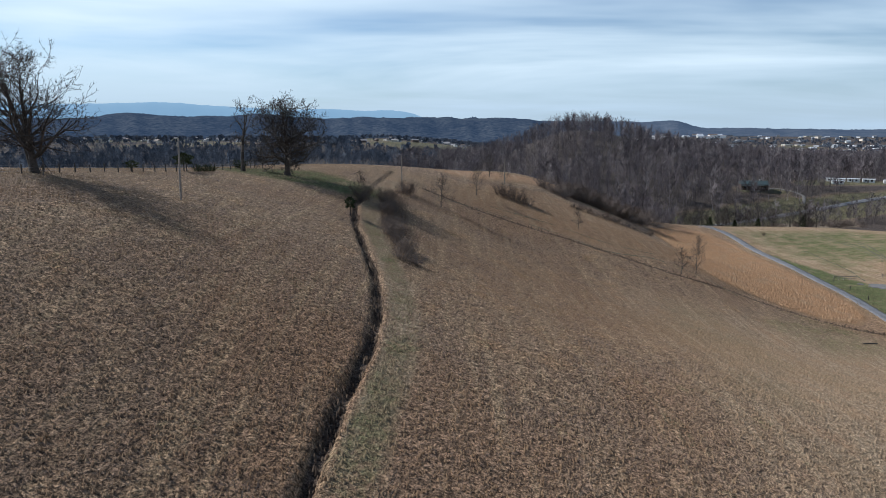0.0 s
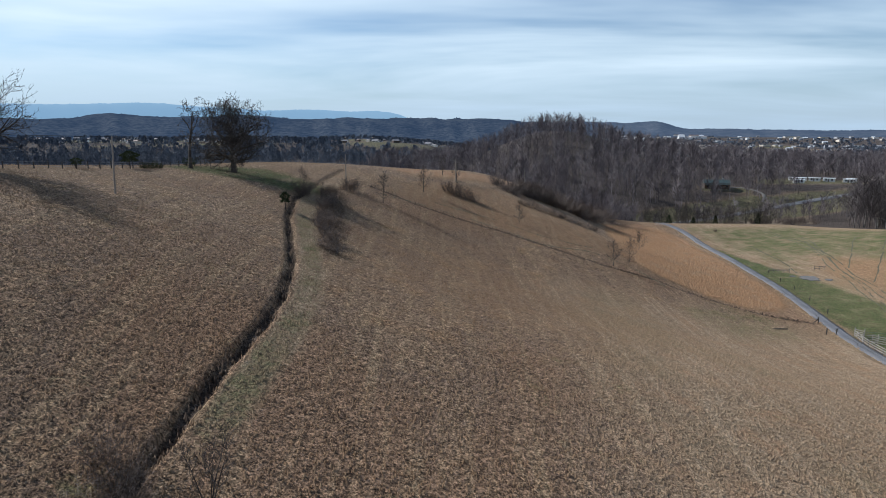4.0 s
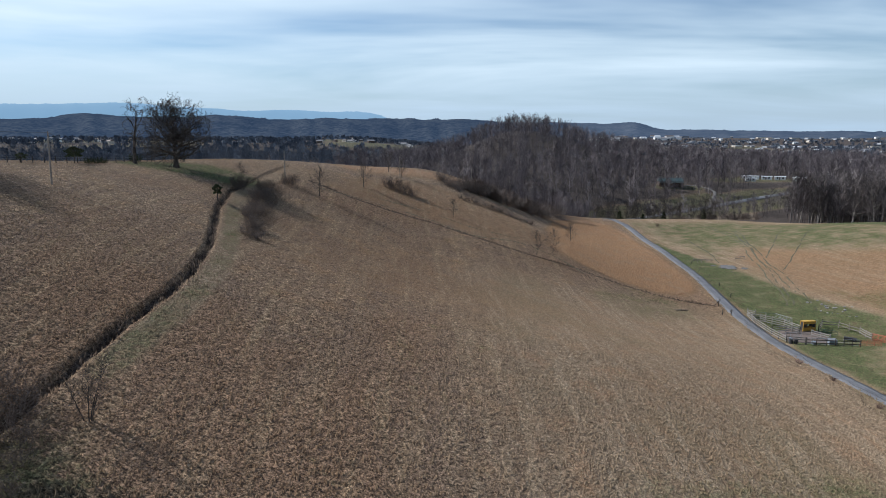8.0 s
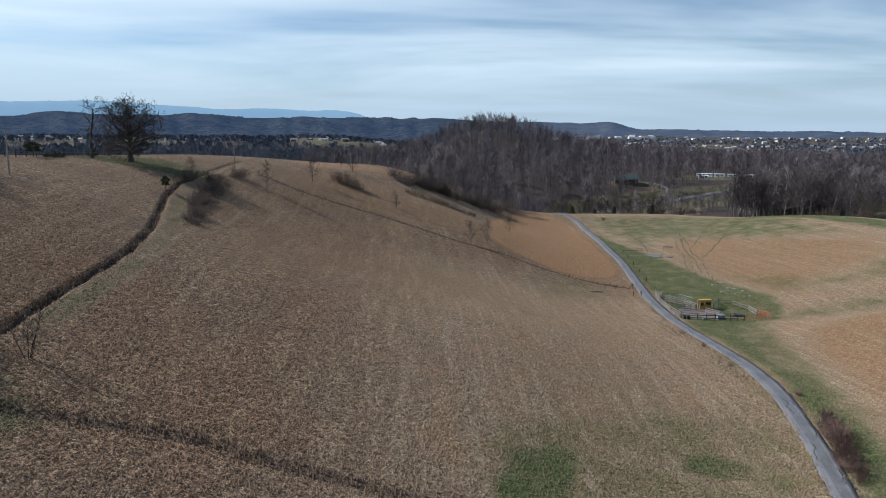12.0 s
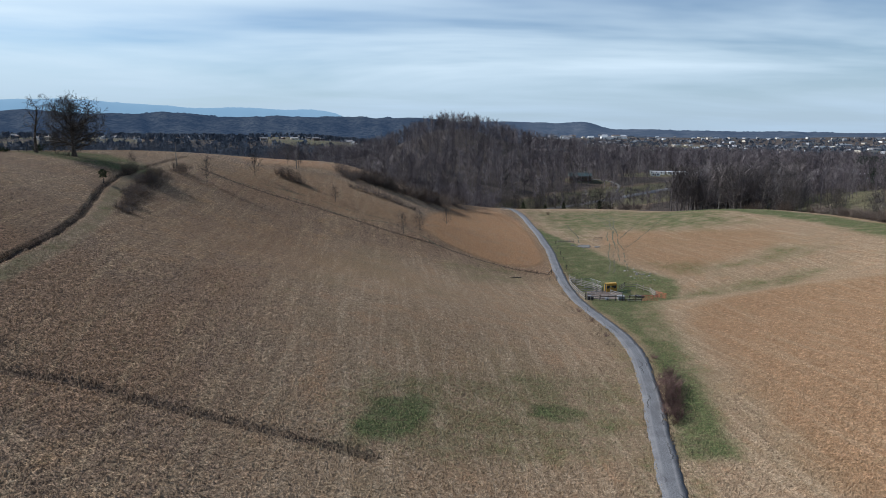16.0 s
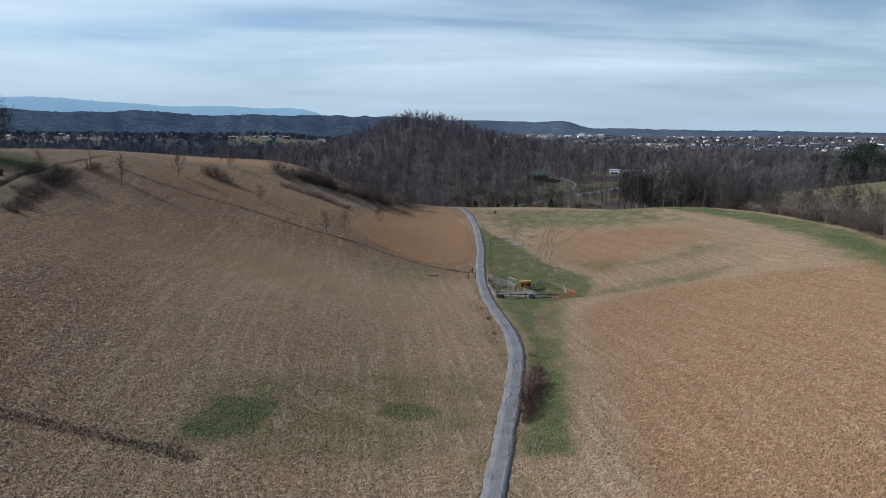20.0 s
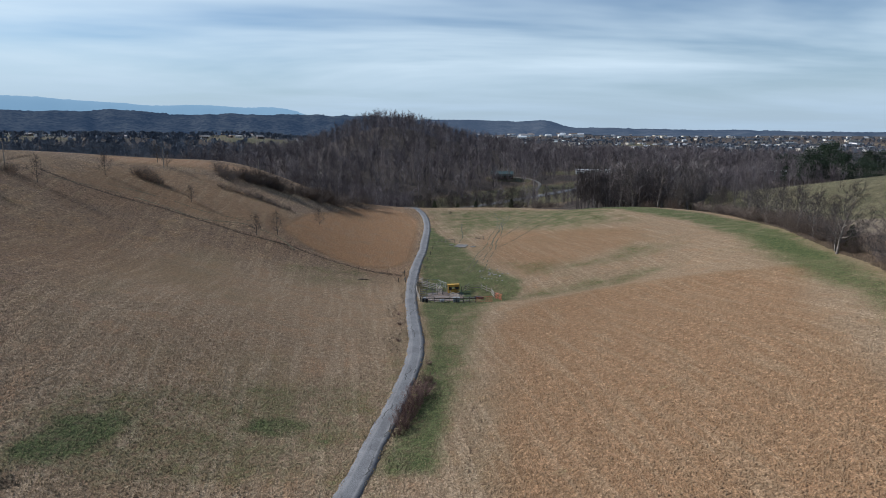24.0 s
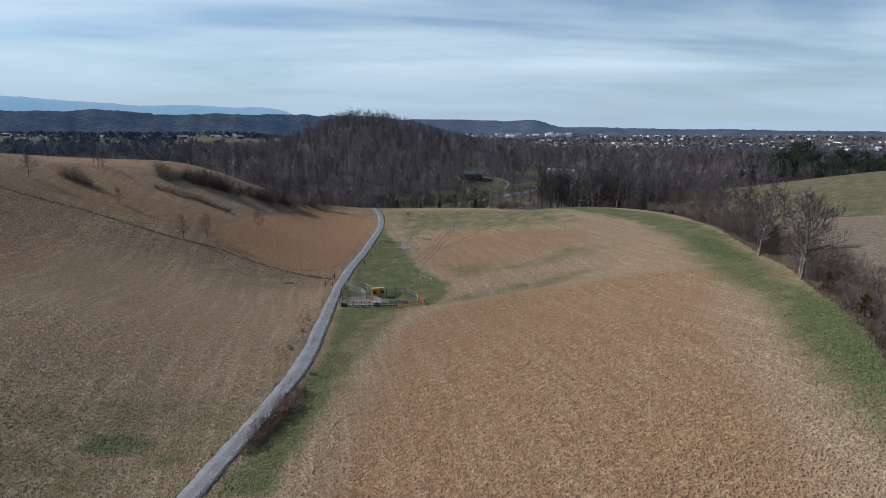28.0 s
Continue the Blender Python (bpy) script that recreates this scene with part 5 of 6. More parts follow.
for x in (-0.8, 0.8):
    part("leg", box_bm(0.1, 0.7, 0.14, x, 0, 0), MAT_BLACK, tr)
for k, (x, y, r, h, mat, label) in enumerate(((95.5, 98.0, 0.32, 0.88, MAT_BLACK, "black plastic drum at the pen corner"), (96.3, 97.7, 0.32, 0.88, MAT_BLACK, "black plastic drum at the pen corner"),
                                              (96.0, 99.0, 0.32, 0.85, MAT_BLUEGREY, "blue-grey plastic drum at the pen corner"), (99.9, 97.6, 0.5, 0.5, MAT_BLUEGREY, "pale round water tub inside the pen"))):
    dr = thing("drum", at(x, y), label, "drum", GROUP_PEN)
    shell = part("body", pipe_bm([(0, 0, 0), (0, 0, h * 0.33), (0, 0, h * 0.66), (0, 0, h)], r, 14), mat, dr)
    part("rim", pipe_bm([(0, 0, h - 0.04), (0, 0, h + 0.02)], r * 1.04, 14), mat, shell)
pad = [(95.6, 100.0), (97.6, 107.0), (101.0, 108.6), (107.0, 106.8), (106.6, 101.5), (103.5, 98.0), (98.0, 98.0)]
bm = bmesh.new()
cx, cy = 101.0, 103.0
ringv = []
for k in range(56):
    a = k / 56 * len(pad)
    p, q = pad[int(a) % len(pad)], pad[(int(a) + 1) % len(pad)]
    f = a - int(a)
    x, y = p[0] + (q[0] - p[0]) * f, p[1] + (q[1] - p[1]) * f
    wob = 1 + 0.05 * math.sin(k * 2.3)
    ringv.append((cx + (x - cx) * wob, cy + (y - cy) * wob))
loops = []
for s in (1.0, 0.75, 0.5, 0.25):
    loops.append([bm.verts.new(at(cx + (x - cx) * s, cy + (y - cy) * s, 0.07 if s < 1 else -0.05)) for x, y in ringv])
mid = bm.verts.new(at(cx, cy, 0.07))
for a, b in zip(loops[:-1], loops[1:]):
    for k in range(56):
        bm.faces.new((a[k], a[(k + 1) % 56], b[(k + 1) % 56], b[k]))
for k in range(56):
    bm.faces.new((loops[-1][k], loops[-1][(k + 1) % 56], mid))
me = bpy.data.meshes.new("bare_dirt")
bm.to_mesh(me)
bm.free()
me.materials.append(MAT_DIRT)
tagged(new("bare_dirt_pad", me), "trodden bare dirt floor of the cattle pen", "ground", kind="structure")

for k, (x, y, l, turn) in enumerate(((100.5, 100.2, 2.6, 20), (103.2, 101.6, 2.2, -35), (97.6, 99.6, 1.8, 70), (105.6, 98.6, 2.4, -5))):
    pl = thing("loose_board", at(x, y, 0.07), "weathered board lying on the pen's dirt floor", "board", "loose boards in the pen", turn)
    part("board", box_bm(l, 0.2, 0.05, 0, 0, 0.02), MAT_POST, pl)


# ---------------------------------------------------------------- gate posts and small things by the lane
def gate_post(x, y, h, label, brace=True, sign=False):
    ob = thing("gate_post", at(x, y), label, "post", "gate posts at the lane")
    part("post", pipe_bm([(0, 0, -0.5), (0, 0, h * 0.5), (0.03, 0, h)], 0.12, 8, 0.10), MAT_BLACKWOOD, ob)
    if brace:
        part("brace", pipe_bm([(-1.1, 0.2, 0.0), (-0.05, 0, h * 0.75)], 0.08, 6), MAT_BLACKWOOD, ob)
        part("rail", beam_bm((-1.6, 0.3, 0.9), (0, 0, 1.1), 0.08, 0.08), MAT_POST, ob)
    if sign:
        part("board", box_bm(0.5, 0.04, 0.4, -0.1, -0.14, h - 0.55), MAT_RAIL, ob)
    return ob


gate_post(93.7, 124.8, 1.7, "dark wooden gate post with a leaning brace")
gate_post(93.2, 117.6, 1.5, "wooden gate post carrying a pale board", False, True)
gate_post(91.4, 118.0, 1.3, "low wooden post on the field edge", False)
for k in range(5):
    gate_post(100.2 + 2.3 * k, 132 + 11.0 * k, 1.2, "thin post of the fence on the lane's verge", False)
slab = thing("concrete_slab", at(117.8, 167.0), "broken grey concrete slab lying in the grass", "slab")
def patch_bm(rx, ry, seed, x0, y0, lift):
    """A thin broken sheet with a ragged outline, lying on the land."""
    rs = random.Random(seed)
    bm = bmesh.new()
    o = land(117.8, 167.0)
    rim = []
    for k in range(22):
        a, f = 6.2832 * k / 22, rs.uniform(0.7, 1.1)
        rim.append((x0 + math.cos(a) * rx * f, y0 + math.sin(a) * ry * f))
    low = [bm.verts.new((x, y, float(land(117.8 + x, 167.0 + y) - o) - 0.1)) for x, y in rim]
    top = [bm.verts.new((x, y, float(land(117.8 + x, 167.0 + y) - o) + lift)) for x, y in rim]
    mid = bm.verts.new((x0, y0, float(land(117.8 + x0, 167.0 + y0) - o) + lift))
    for k in range(22):
        j = (k + 1) % 22
        bm.faces.new((low[k], low[j], top[j], top[k]))
        bm.faces.new((top[k], top[j], mid))
    return bm


part("slab", patch_bm(2.6, 3.6, 1, 0, 2.0, 0.14), MAT_CONCRETE, slab)
part("fragment", patch_bm(1.0, 1.3, 2, 3.4, -1.5, 0.16), MAT_CONCRETE, slab)
part("fragment", patch_bm(0.8, 0.9, 3, -3.0, 5.5, 0.16), MAT_CONCRETE, slab)


rail_fence([(111.0, 178.6), (113.6, 178.2), (116.8, 177.8)], (0.6, 1.1), 1.3, MAT_POST, MAT_POST, "short weathered post and rail fence near the slab", 1.6)
rail_fence([(124.6, 178.4), (127.6, 178.0)], (0.6, 1.1), 1.3, MAT_POST, MAT_POST, "short weathered rail fence standing alone in grass", 1.5)
pipe_panel((107.0, 268.0), (113.4, 268.8), 1.3, 5, MAT_STEEL, "galvanised field gate across the lane's far end")


def stone_mesh(seed, size):
    bm = bmesh.new()
    bmesh.ops.create_icosphere(bm, subdivisions=1, radius=size)
    rs = random.Random(seed)
    for v in bm.verts:
        v.co *= rs.uniform(0.7, 1.2)
        v.co.z *= 0.6
    me = bpy.data.meshes.new("stone")
    bm.to_mesh(me)
    bm.free()
    me.materials.append(MAT_STONE)
    return me


rs = np.random.default_rng(90)
stones = [stone_mesh(k, 0.35) for k in range(4)]
pile = thing("stone_pile", at(116.6, 119.5), "low scattered pile of grey field stones", "stones")
for k in range(26):
    x, y = rs.normal(0, 1.7), rs.normal(0, 3.2)
    ob = part("stone", stones[k % 4], MAT_STONE, pile)
    ob.location = (x, y, float(land(116.6 + x, 119.5 + y)) - float(land(116.6, 119.5)) + 0.08)
    ob.scale = (rs.uniform(0.5, 1.2),) * 3
log = thing("fallen_log", at(82.0, 118.6), "short dark log lying in the grass", "log")
part("log", pipe_bm([(-1.6, 0, 0.12), (0, 0.1, 0.15), (1.5, 0, 0.12)], 0.16, 8, 0.12), MAT_BLACKWOOD, log)

# ---------------------------------------------------------------- tree row on the right, with its brush
ROWTREE = []
for k in range(4):
    rs = np.random.default_rng(100 + k)
    ROWTREE.append(grow(rs, 9.8, 0.19, 4, 22, 0.2, ((0.18, 0.46), (0.5, 0.44), (1, 0.2)), (22, 60), (6, 5, 4), 0.08))
row_first = []


def row_tree(x, y, h, k, label, group, mats=(MAT_BARK, MAT_TWIG)):
    src = next((o for o, key in row_first if key == (k % 4, label)), None)
    if src is not None:
        return copy_thing(src, place_m(x, y, k * 1.3, h / 10.5 / src.scale[0]))
    ob = tree_thing("bare_tree", at(x, y), label, "tree", ROWTREE[k % 4], mats, (6, 3), 2, 0.022, group)
    ob.scale = (h / 10.5,) * 3
    row_first.append((ob, (k % 4, label)))
    return ob


for k, (x, y, h) in enumerate(((178.2, 69.0, 14.5), (169.6, 46.5, 14.5), (171.0, 48.5, 13.0), (188.0, 88.0, 11.0), (193.0, 100.0, 11.5), (200.0, 116.0, 12.0), (206.0, 130.0, 12.5), (212.0, 148.0, 13.0), (179.5, 71.0, 10.0), (204.0, 122.0, 10.0), (210.0, 138.0, 11.0))):
    row_tree(x, y, h, k, "pale-barked bare tree in the field-edge row", "field-edge tree row", (MAT_PALE, MAT_GREYTWIG))
rs = np.random.default_rng(111)
for k in range(150):
    t = rs.uniform(0, 1)
    ys = [p[1] for p in RIGHT_ROW]
    y = 8 + 172 * t
    x = float(np.interp(y, ys, [p[0] for p in RIGHT_ROW])) + rs.uniform(0.6, 8.0)
    shrub_at(x, y, rs.uniform(2.0, 5.0), "dark leafless brush along the field-edge fence", "field-edge brush", k)
cedar_thing(182.0, 70.0, 5.0, 1.5, "dark green cedar in the field-edge row", MAT_CEDAR, 6)
cedar_thing(165.5, 36.0, 3.2, 1.7, "russet winter cedar in the field-edge row", MAT_RUST, 7)
cedar_thing(160.5, 24.0, 3.0, 1.8, "russet winter cedar in the field-edge row", MAT_RUST, 9)
# trees behind the knoll, the nearest of the grove
rs = np.random.default_rng(120)
grove = [(192, 262), (222, 226), (252, 240), (300, 322), (228, 322)]
n = 0
while n < 60:
    x, y = rs.uniform(160, 300), rs.uniform(222, 320)
    if bool(inside(np.array(x), np.array(y), grove)):
        row_tree(x, y, rs.uniform(18, 25), n, "tall bare tree of the grove behind the knoll", "grove behind the knoll", (MAT_PALE, MAT_GREYTWIG))
        n += 1
for k in range(22):
    x = 118 + 2.9 * k + rs.uniform(-1, 1)
    y = 318 - 0.35 * k + rs.uniform(-8, 6)
    row_tree(x, y, rs.uniform(8, 14), k, "bare tree in the hedgerow beyond the lane", "hedgerow beyond the lane")
for k, (x, y, h, w) in enumerate(((128, 308, 6.5, 2.6), (142, 312, 5.0, 2.0), (152, 309, 5.5, 1.8), (172, 306, 6.0, 2.2))):
    cedar_thing(x, y, h, w, "dark evergreen cedar in the hedgerow", MAT_CEDAR, 20 + k)
for k in range(40):
    x, y = rs.uniform(96, 205), rs.uniform(300, 326)
    shrub_at(x, y, rs.uniform(2.5, 4.5), "leafless brush at the foot of the woods", "brush at the woods' foot", k)
for k in range(16):
    x, y = 225 + rs.uniform(-18, 20), 205 + rs.uniform(-30, 30)
    shrub_at(x, y, rs.uniform(2.5, 5.0), "grey leafless shrub below the knoll", "shrubs below the knoll", k)
for k, (x, y, h) in enumerate(((232, 196, 12), (236, 178, 11), (228, 170, 10), (240, 160, 13), (222, 214, 12), (246, 150, 10), (232, 140, 9), (226, 186, 11), (238, 206, 13), (216, 200, 9))):
    row_tree(x, y, h, k, "bare tree in the gully below the knoll", "gully trees")

# ---------------------------------------------------------------- pines on the rise to the right
for k in range(30):
    rs2 = np.random.default_rng(140 + k)
    az, d = radians(35.2 + 0.42 * k + rs2.uniform(-0.3, 0.3)), rs2.uniform(480, 590)
    h = rs2.uniform(16, 26)
    x, y = 95 + d * math.sin(az), -43 + d * math.cos(az)
    if k < 4:
        ob = cedar_thing(x, y, 14.0, 4.2, "tall dark green pine beyond the far field", MAT_PINE, 30 + k, "pine", 1500, 0.22, "pines beyond the field")
        if k == 0:
            pines = []
        pines.append(ob)
    else:
        copy_thing(pines[k % 4], place_m(x, y, k, h / 14))


# ---------------------------------------------------------------- buildings
def house(x, y, w, d, h, turn, wall, roof, label, pitch=0.45, floors=1, group="", name="house", category="house", flat=False):
    ob = thing(name, at(x, y, -0.2), label, category, group, turn)
    part("wall", box_bm(w, d, h + 0.4, 0, 0, -0.2), wall, ob)
    if flat:
        part("roof", box_bm(w + 0.4, d + 0.4, 0.35, 0, 0, h + 0.2), roof, ob)
    else:
        bm = bmesh.new()
        e, top = 0.4, h + 0.2 + d / 2 * pitch
        v = [bm.verts.new(c) for c in ((-w / 2 - e, -d / 2 - e, h + 0.05), (w / 2 + e, -d / 2 - e, h + 0.05), (w / 2 + e, d / 2 + e, h + 0.05), (-w / 2 - e, d / 2 + e, h + 0.05), (-w / 2 - e, 0, top), (w / 2 + e, 0, top))]
        for f in ((0, 1, 5, 4), (2, 3, 4, 5), (0, 4, 3), (1, 2, 5), (3, 2, 1, 0)):
            bm.faces.new([v[i] for i in f])
        part("roof", bm, roof, ob)
    n = max(2, int(w / 3.2))
    for fl in range(floors):
        for k in range(n):
            part("window", box_bm(1.1, 0.08, 1.2, -w / 2 + w * (k + 0.5) / n, -d / 2 - 0.03, 0.9 + 2.7 * fl), MAT_GLASS, ob)
    part("door", box_bm(0.95, 0.08, 2.05, -w / 2 + w * 0.5 / n + 1.35, -d / 2 - 0.03, 0), MAT_POST, ob)
    return ob


rs = np.random.default_rng(200)
cabin = house(188, 392, 15, 8, 3.2, -12, MAT_LOG, MAT_ROOFGREEN, "dark log cabin with a green metal roof at the woods' edge", 0.5, name="cabin", category="cabin")
part("porch_roof", box_bm(15, 2.6, 0.15, 0, -5.2, 2.6), MAT_ROOFGREEN, cabin)
for x in (-7, -2.4, 2.4, 7):
    part("porch_post", beam_bm((x, -6.3, 0), (x, -6.3, 2.6), 0.15, 0.15), MAT_LOG, cabin)
part("chimney", box_bm(1.0, 1.0, 6.4, 4, 0.8, 0), MAT_STONE, cabin)
for k, (x, y, t, w) in enumerate(((256, 419, -20, 6.5), (266, 438, -40, 11), (277, 436, -34, 7), (286, 434, -28, 7), (294, 425, -30, 6.5), (300, 431, -35, 6))):
    house(x, y, w, 3.6, 2.3, t, MAT_WHITE, MAT_ROOFW, "white single-wide mobile home on short grass", 0.12, group="mobile homes", name="mobile_home", category="mobile home")
house(402, 392, 12, 7, 3.0, -35, MAT_TOWN, MAT_ROOFW, "long low building with a pale metal roof behind pines", 0.25, name="barn", category="barn")
house(398, 235, 11, 8, 4.6, -40, MAT_WHITE, MAT_ROOFW, "white farmhouse on the far field's crest", 0.5, 2)
DULL = (MAT_TOWN, MAT_LOG, MAT_CREAM, MAT_WHITE, MAT_TOWN)
ROOFS = (MAT_ROOFG, MAT_ROOFB, MAT_ROOFG, MAT_ROOFW)
for k in range(130):
    az, d = radians(rs.uniform(-36, 3)), rs.uniform(960, 1560)
    x, y = 50 + d * math.sin(az), -20 + d * math.cos(az)
    house(x, y, rs.uniform(6.5, 10), rs.uniform(5, 7), rs.choice((2.6, 3.6)), rs.uniform(-50, 50), DULL[k % 5], ROOFS[(k // 2) % 3], "small suburban house among trees in the valley", 0.5, 1, "houses in the valley")
for k in range(190):
    az, d = radians(rs.uniform(14, 46)), rs.uniform(1420, 2600)
    x, y = 50 + d * math.sin(az), -20 + d * math.cos(az)
    big = rs.uniform() < 0.5
    house(x, y, rs.uniform(16, 40) if big else rs.uniform(8, 15), rs.uniform(12, 20) if big else 9, rs.uniform(3.2, 5.5), rs.uniform(-30, 30), MAT_WHITE if k % 7 == 0 else (MAT_TOWN, MAT_CREAM, MAT_TOWN)[k % 3], MAT_ROOFW if k % 5 == 0 else MAT_ROOFG, "pale commercial building in the distant town", 0.4, 1, "buildings of the town", "town_building", "building", big)
for k in range(34):
    az, d = radians(rs.uniform(11, 22)), rs.uniform(2300, 2800)
    x, y = 50 + d * math.sin(az), -20 + d * math.cos(az)
    house(x, y, rs.uniform(18, 34), 14, 7, rs.uniform(-30, 30), MAT_WHITE, ROOFS[k % 4], "white house on the distant hill's foot", 0.5, 1, "houses on the far slope")


# ---------------------------------------------------------------- winter woods
def simple_tree(seed, h, twigs, wide=0.31):
    """A light bare tree for woods: a straight trunk and steep limbs with fine twigs."""
    rs = np.random.default_rng(seed)
    segs = [(np.array([0, 0, -0.5]), np.array([0.1, 0, h * 0.45]), 0.13, 0.11, 0), (np.array([0.1, 0, h * 0.45]), np.array([0, 0.15, h * 0.96]), 0.11, 0.03, 0)]
    fine = []
    for _ in range(17):
        t = rs.uniform(0.16, 0.93)
        a = rs.uniform(0, 6.283)
        p = np.array([0.05, 0.08, h * t])
        ln = h * wide * rs.uniform(0.6, 1.1) * (1.25 - 0.7 * t)
        d = np.array([math.cos(a), math.sin(a), rs.uniform(0.7, 1.9)])
        e = p + d / np.linalg.norm(d) * ln
        fine.append((p, e, 0.075, 0.02, 1))
        for _ in range(twigs):
            s = rs.uniform(0.3, 1.0)
            q = p + (e - p) * s
            td = d * 0.5 + rs.normal(0, 0.8, 3) + np.array([0, 0, 0.25])
            fine.append((q, q + td / np.linalg.norm(td) * h * rs.uniform(0.06, 0.13), 0.035, 0.01, 2))
    return join(tubes(segs, 3), flats(fine, 0.05))


def scatter(name, spots, sizes, kinds, mat, label, category, seed):
    """Many trees in one mesh."""
    rs = np.random.default_rng(seed)
    vs, fs, n = [], [], 0
    pick = rs.integers(0, len(kinds), len(spots))
    turn = rs.uniform(0, 6.283, len(spots))
    z = land(spots[:, 0], spots[:, 1])
    for k, (v, f) in enumerate(kinds):
        m = pick == k
        c, s = np.cos(turn[m])[:, None], np.sin(turn[m])[:, None]
        sz = sizes[m][:, None]
        x = (v[None, :, 0] * c - v[None, :, 1] * s) * sz + spots[m, 0][:, None]
        y = (v[None, :, 0] * s + v[None, :, 1] * c) * sz + spots[m, 1][:, None]
        zz = v[None, :, 2] * sz + z[m][:, None]
        vs.append(np.stack([x, y, zz], -1).reshape(-1, 3))
        fs.append((f[None] + (np.arange(m.sum()) * len(v))[:, None, None] + n).reshape(-1, 3))
        n += m.sum() * len(v)
    me = np_mesh(name, np.concatenate(vs), np.concatenate(fs), mat)
    tint = np.concatenate([np.repeat(rs.uniform(0, 1, (pick == k).sum()), len(v)) for k, (v, f) in enumerate(kinds)])
    layer = me.attributes.new("tint", "FLOAT", "POINT")
    layer.data.foreach_set("value", tint.astype(np.float32))
    return tagged(new(name, me), label, category, kind="stuff")


KINDS = [simple_tree(300 + k, 16.0, 17) for k in range(7)]
rs = np.random.default_rng(330)
CLEAR = [[(180, 374), (197, 374), (203, 396), (194, 402), (180, 400)], [(222, 352), (246, 348), (300, 408), (252, 416)], [(246, 412), (298, 410), (312, 444), (262, 448), (248, 432)], [(110, 330), (190, 346), (305, 380), (305, 398), (180, 360), (100, 341)]]


def wood_spots(n, x0, x1, y0, y1, keep):
    x, y = rs.uniform(x0, x1, n), rs.uniform(y0, y1, n)
    ok = keep(x, y)
    for poly in CLEAR:
        ok &= ~inside(x, y, poly)
    return np.stack([x[ok], y[ok]], -1)


edge = wood_spots(430, 96, 335, 303, 346, lambda x, y: (y > 308 + 0.05 * (x - 96)) & (np.sin(x * 0.13) + np.sin(x * 0.31) > -0.9))
gs = wood_spots(520, 155, 300, 222, 322, lambda x, y: inside(x, y, [(192, 264), (222, 226), (252, 240), (300, 322), (226, 322)]))
gl = wood_spots(900, 255, 450, 235, 425, lambda x, y: inside(x, y, [(258, 248), (292, 300), (306, 378), (380, 424), (440, 400), (420, 340), (340, 318), (292, 244)]))
scatter("gully_woods", gl, rs.uniform(0.7, 1.15, len(gl)), KINDS, MAT_WOODS, "leafless trees filling the hollow beyond the field", "woods", 9)
scatter("grove_woods", gs, rs.uniform(0.95, 1.5, len(gs)), KINDS, MAT_GREYTWIG, "dense grey leafless trees filling the grove", "woods", 8)
scatter("hedgerow_woods", edge, rs.uniform(0.4, 0.85, len(edge)), KINDS, MAT_WOODS, "leafless trees and scrub lining the valley road", "woods", 6)
hill = wood_spots(3900, -40, 480, 325, 680, lambda x, y: (y > 330) & ~((x > 330) & (y < 420)) & ~((x > 118) & (y < 352 + 0.12 * (x - 118))))
scatter("wooded_hill", hill, rs.uniform(0.78, 1.12, len(hill)), KINDS, MAT_WOODS, "leafless winter woods covering the steep hill", "woods", 1)
flank = wood_spots(520, 40, 118, 232, 335, lambda x, y: (y > 250 + (118 - x) * 0.35) & (x < 60 + (y - 232) * 0.62))
scatter("flank_woods", flank, rs.uniform(0.5, 0.95, len(flank)), KINDS, MAT_WOODS, "leafless young woods on the ridge's far flank", "woods", 2)
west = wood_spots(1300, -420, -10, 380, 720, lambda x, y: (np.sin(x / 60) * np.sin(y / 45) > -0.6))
scatter("valley_woods", west, rs.uniform(0.7, 1.1, len(west)), KINDS, MAT_HAZEWOODS, "leafless winter woods on the valley side", "woods", 3)
east = wood_spots(800, 330, 700, 330, 700, lambda x, y: (np.sin(x / 70 + 1) * np.sin(y / 60) > -0.5))
scatter("eastern_woods", east, rs.uniform(0.7, 1.1, len(east)), KINDS, MAT_WOODS, "leafless winter woods beyond the mobile homes", "woods", 4)
far = []
for k in range(13000):
    az, d = radians(rs.uniform(-38, 48)), rs.uniform(700, 2300)
    if az < radians(6) and 740 < d < 1500 and rs.uniform() < 0.30 or az < radians(6) and d > 1620:
        continue
    if az > radians(9) and d > 1350 and rs.uniform() < 0.55:
        continue
    x, y = 50 + d * math.sin(az), -20 + d * math.cos(az)
    far.append((x, y))
far = np.array(far)
_, fc = cover(far[:, 0], far[:, 1])
far = far[(fc[:, 1] < 0.4) & (fc[:, 2] < 0.4)][:9000]


def clump(seed):
    r9 = np.random.default_rng(seed)
    n = 26
    a, t = r9.uniform(0, 6.283, n), r9.uniform(0.1, 1, n)
    c = np.stack([np.cos(a) * 4 * np.sqrt(1 - t * 0.7), np.sin(a) * 4 * np.sqrt(1 - t * 0.7), t * 9], -1)
    s = r9.normal(0, 1.3, (n, 2, 3))
    v = np.stack([c + s[:, 0], c - s[:, 0], c + np.array([0, 0, 3.0]) + s[:, 1]], 1).reshape(-1, 3)
    return v, np.arange(3 * n).reshape(-1, 3)


scatter("far_woods", far, rs.uniform(0.45, 0.95, len(far)), [clump(k) for k in range(5)], MAT_HAZEWOODS, "far leafless woods between the valley houses", "woods", 5)

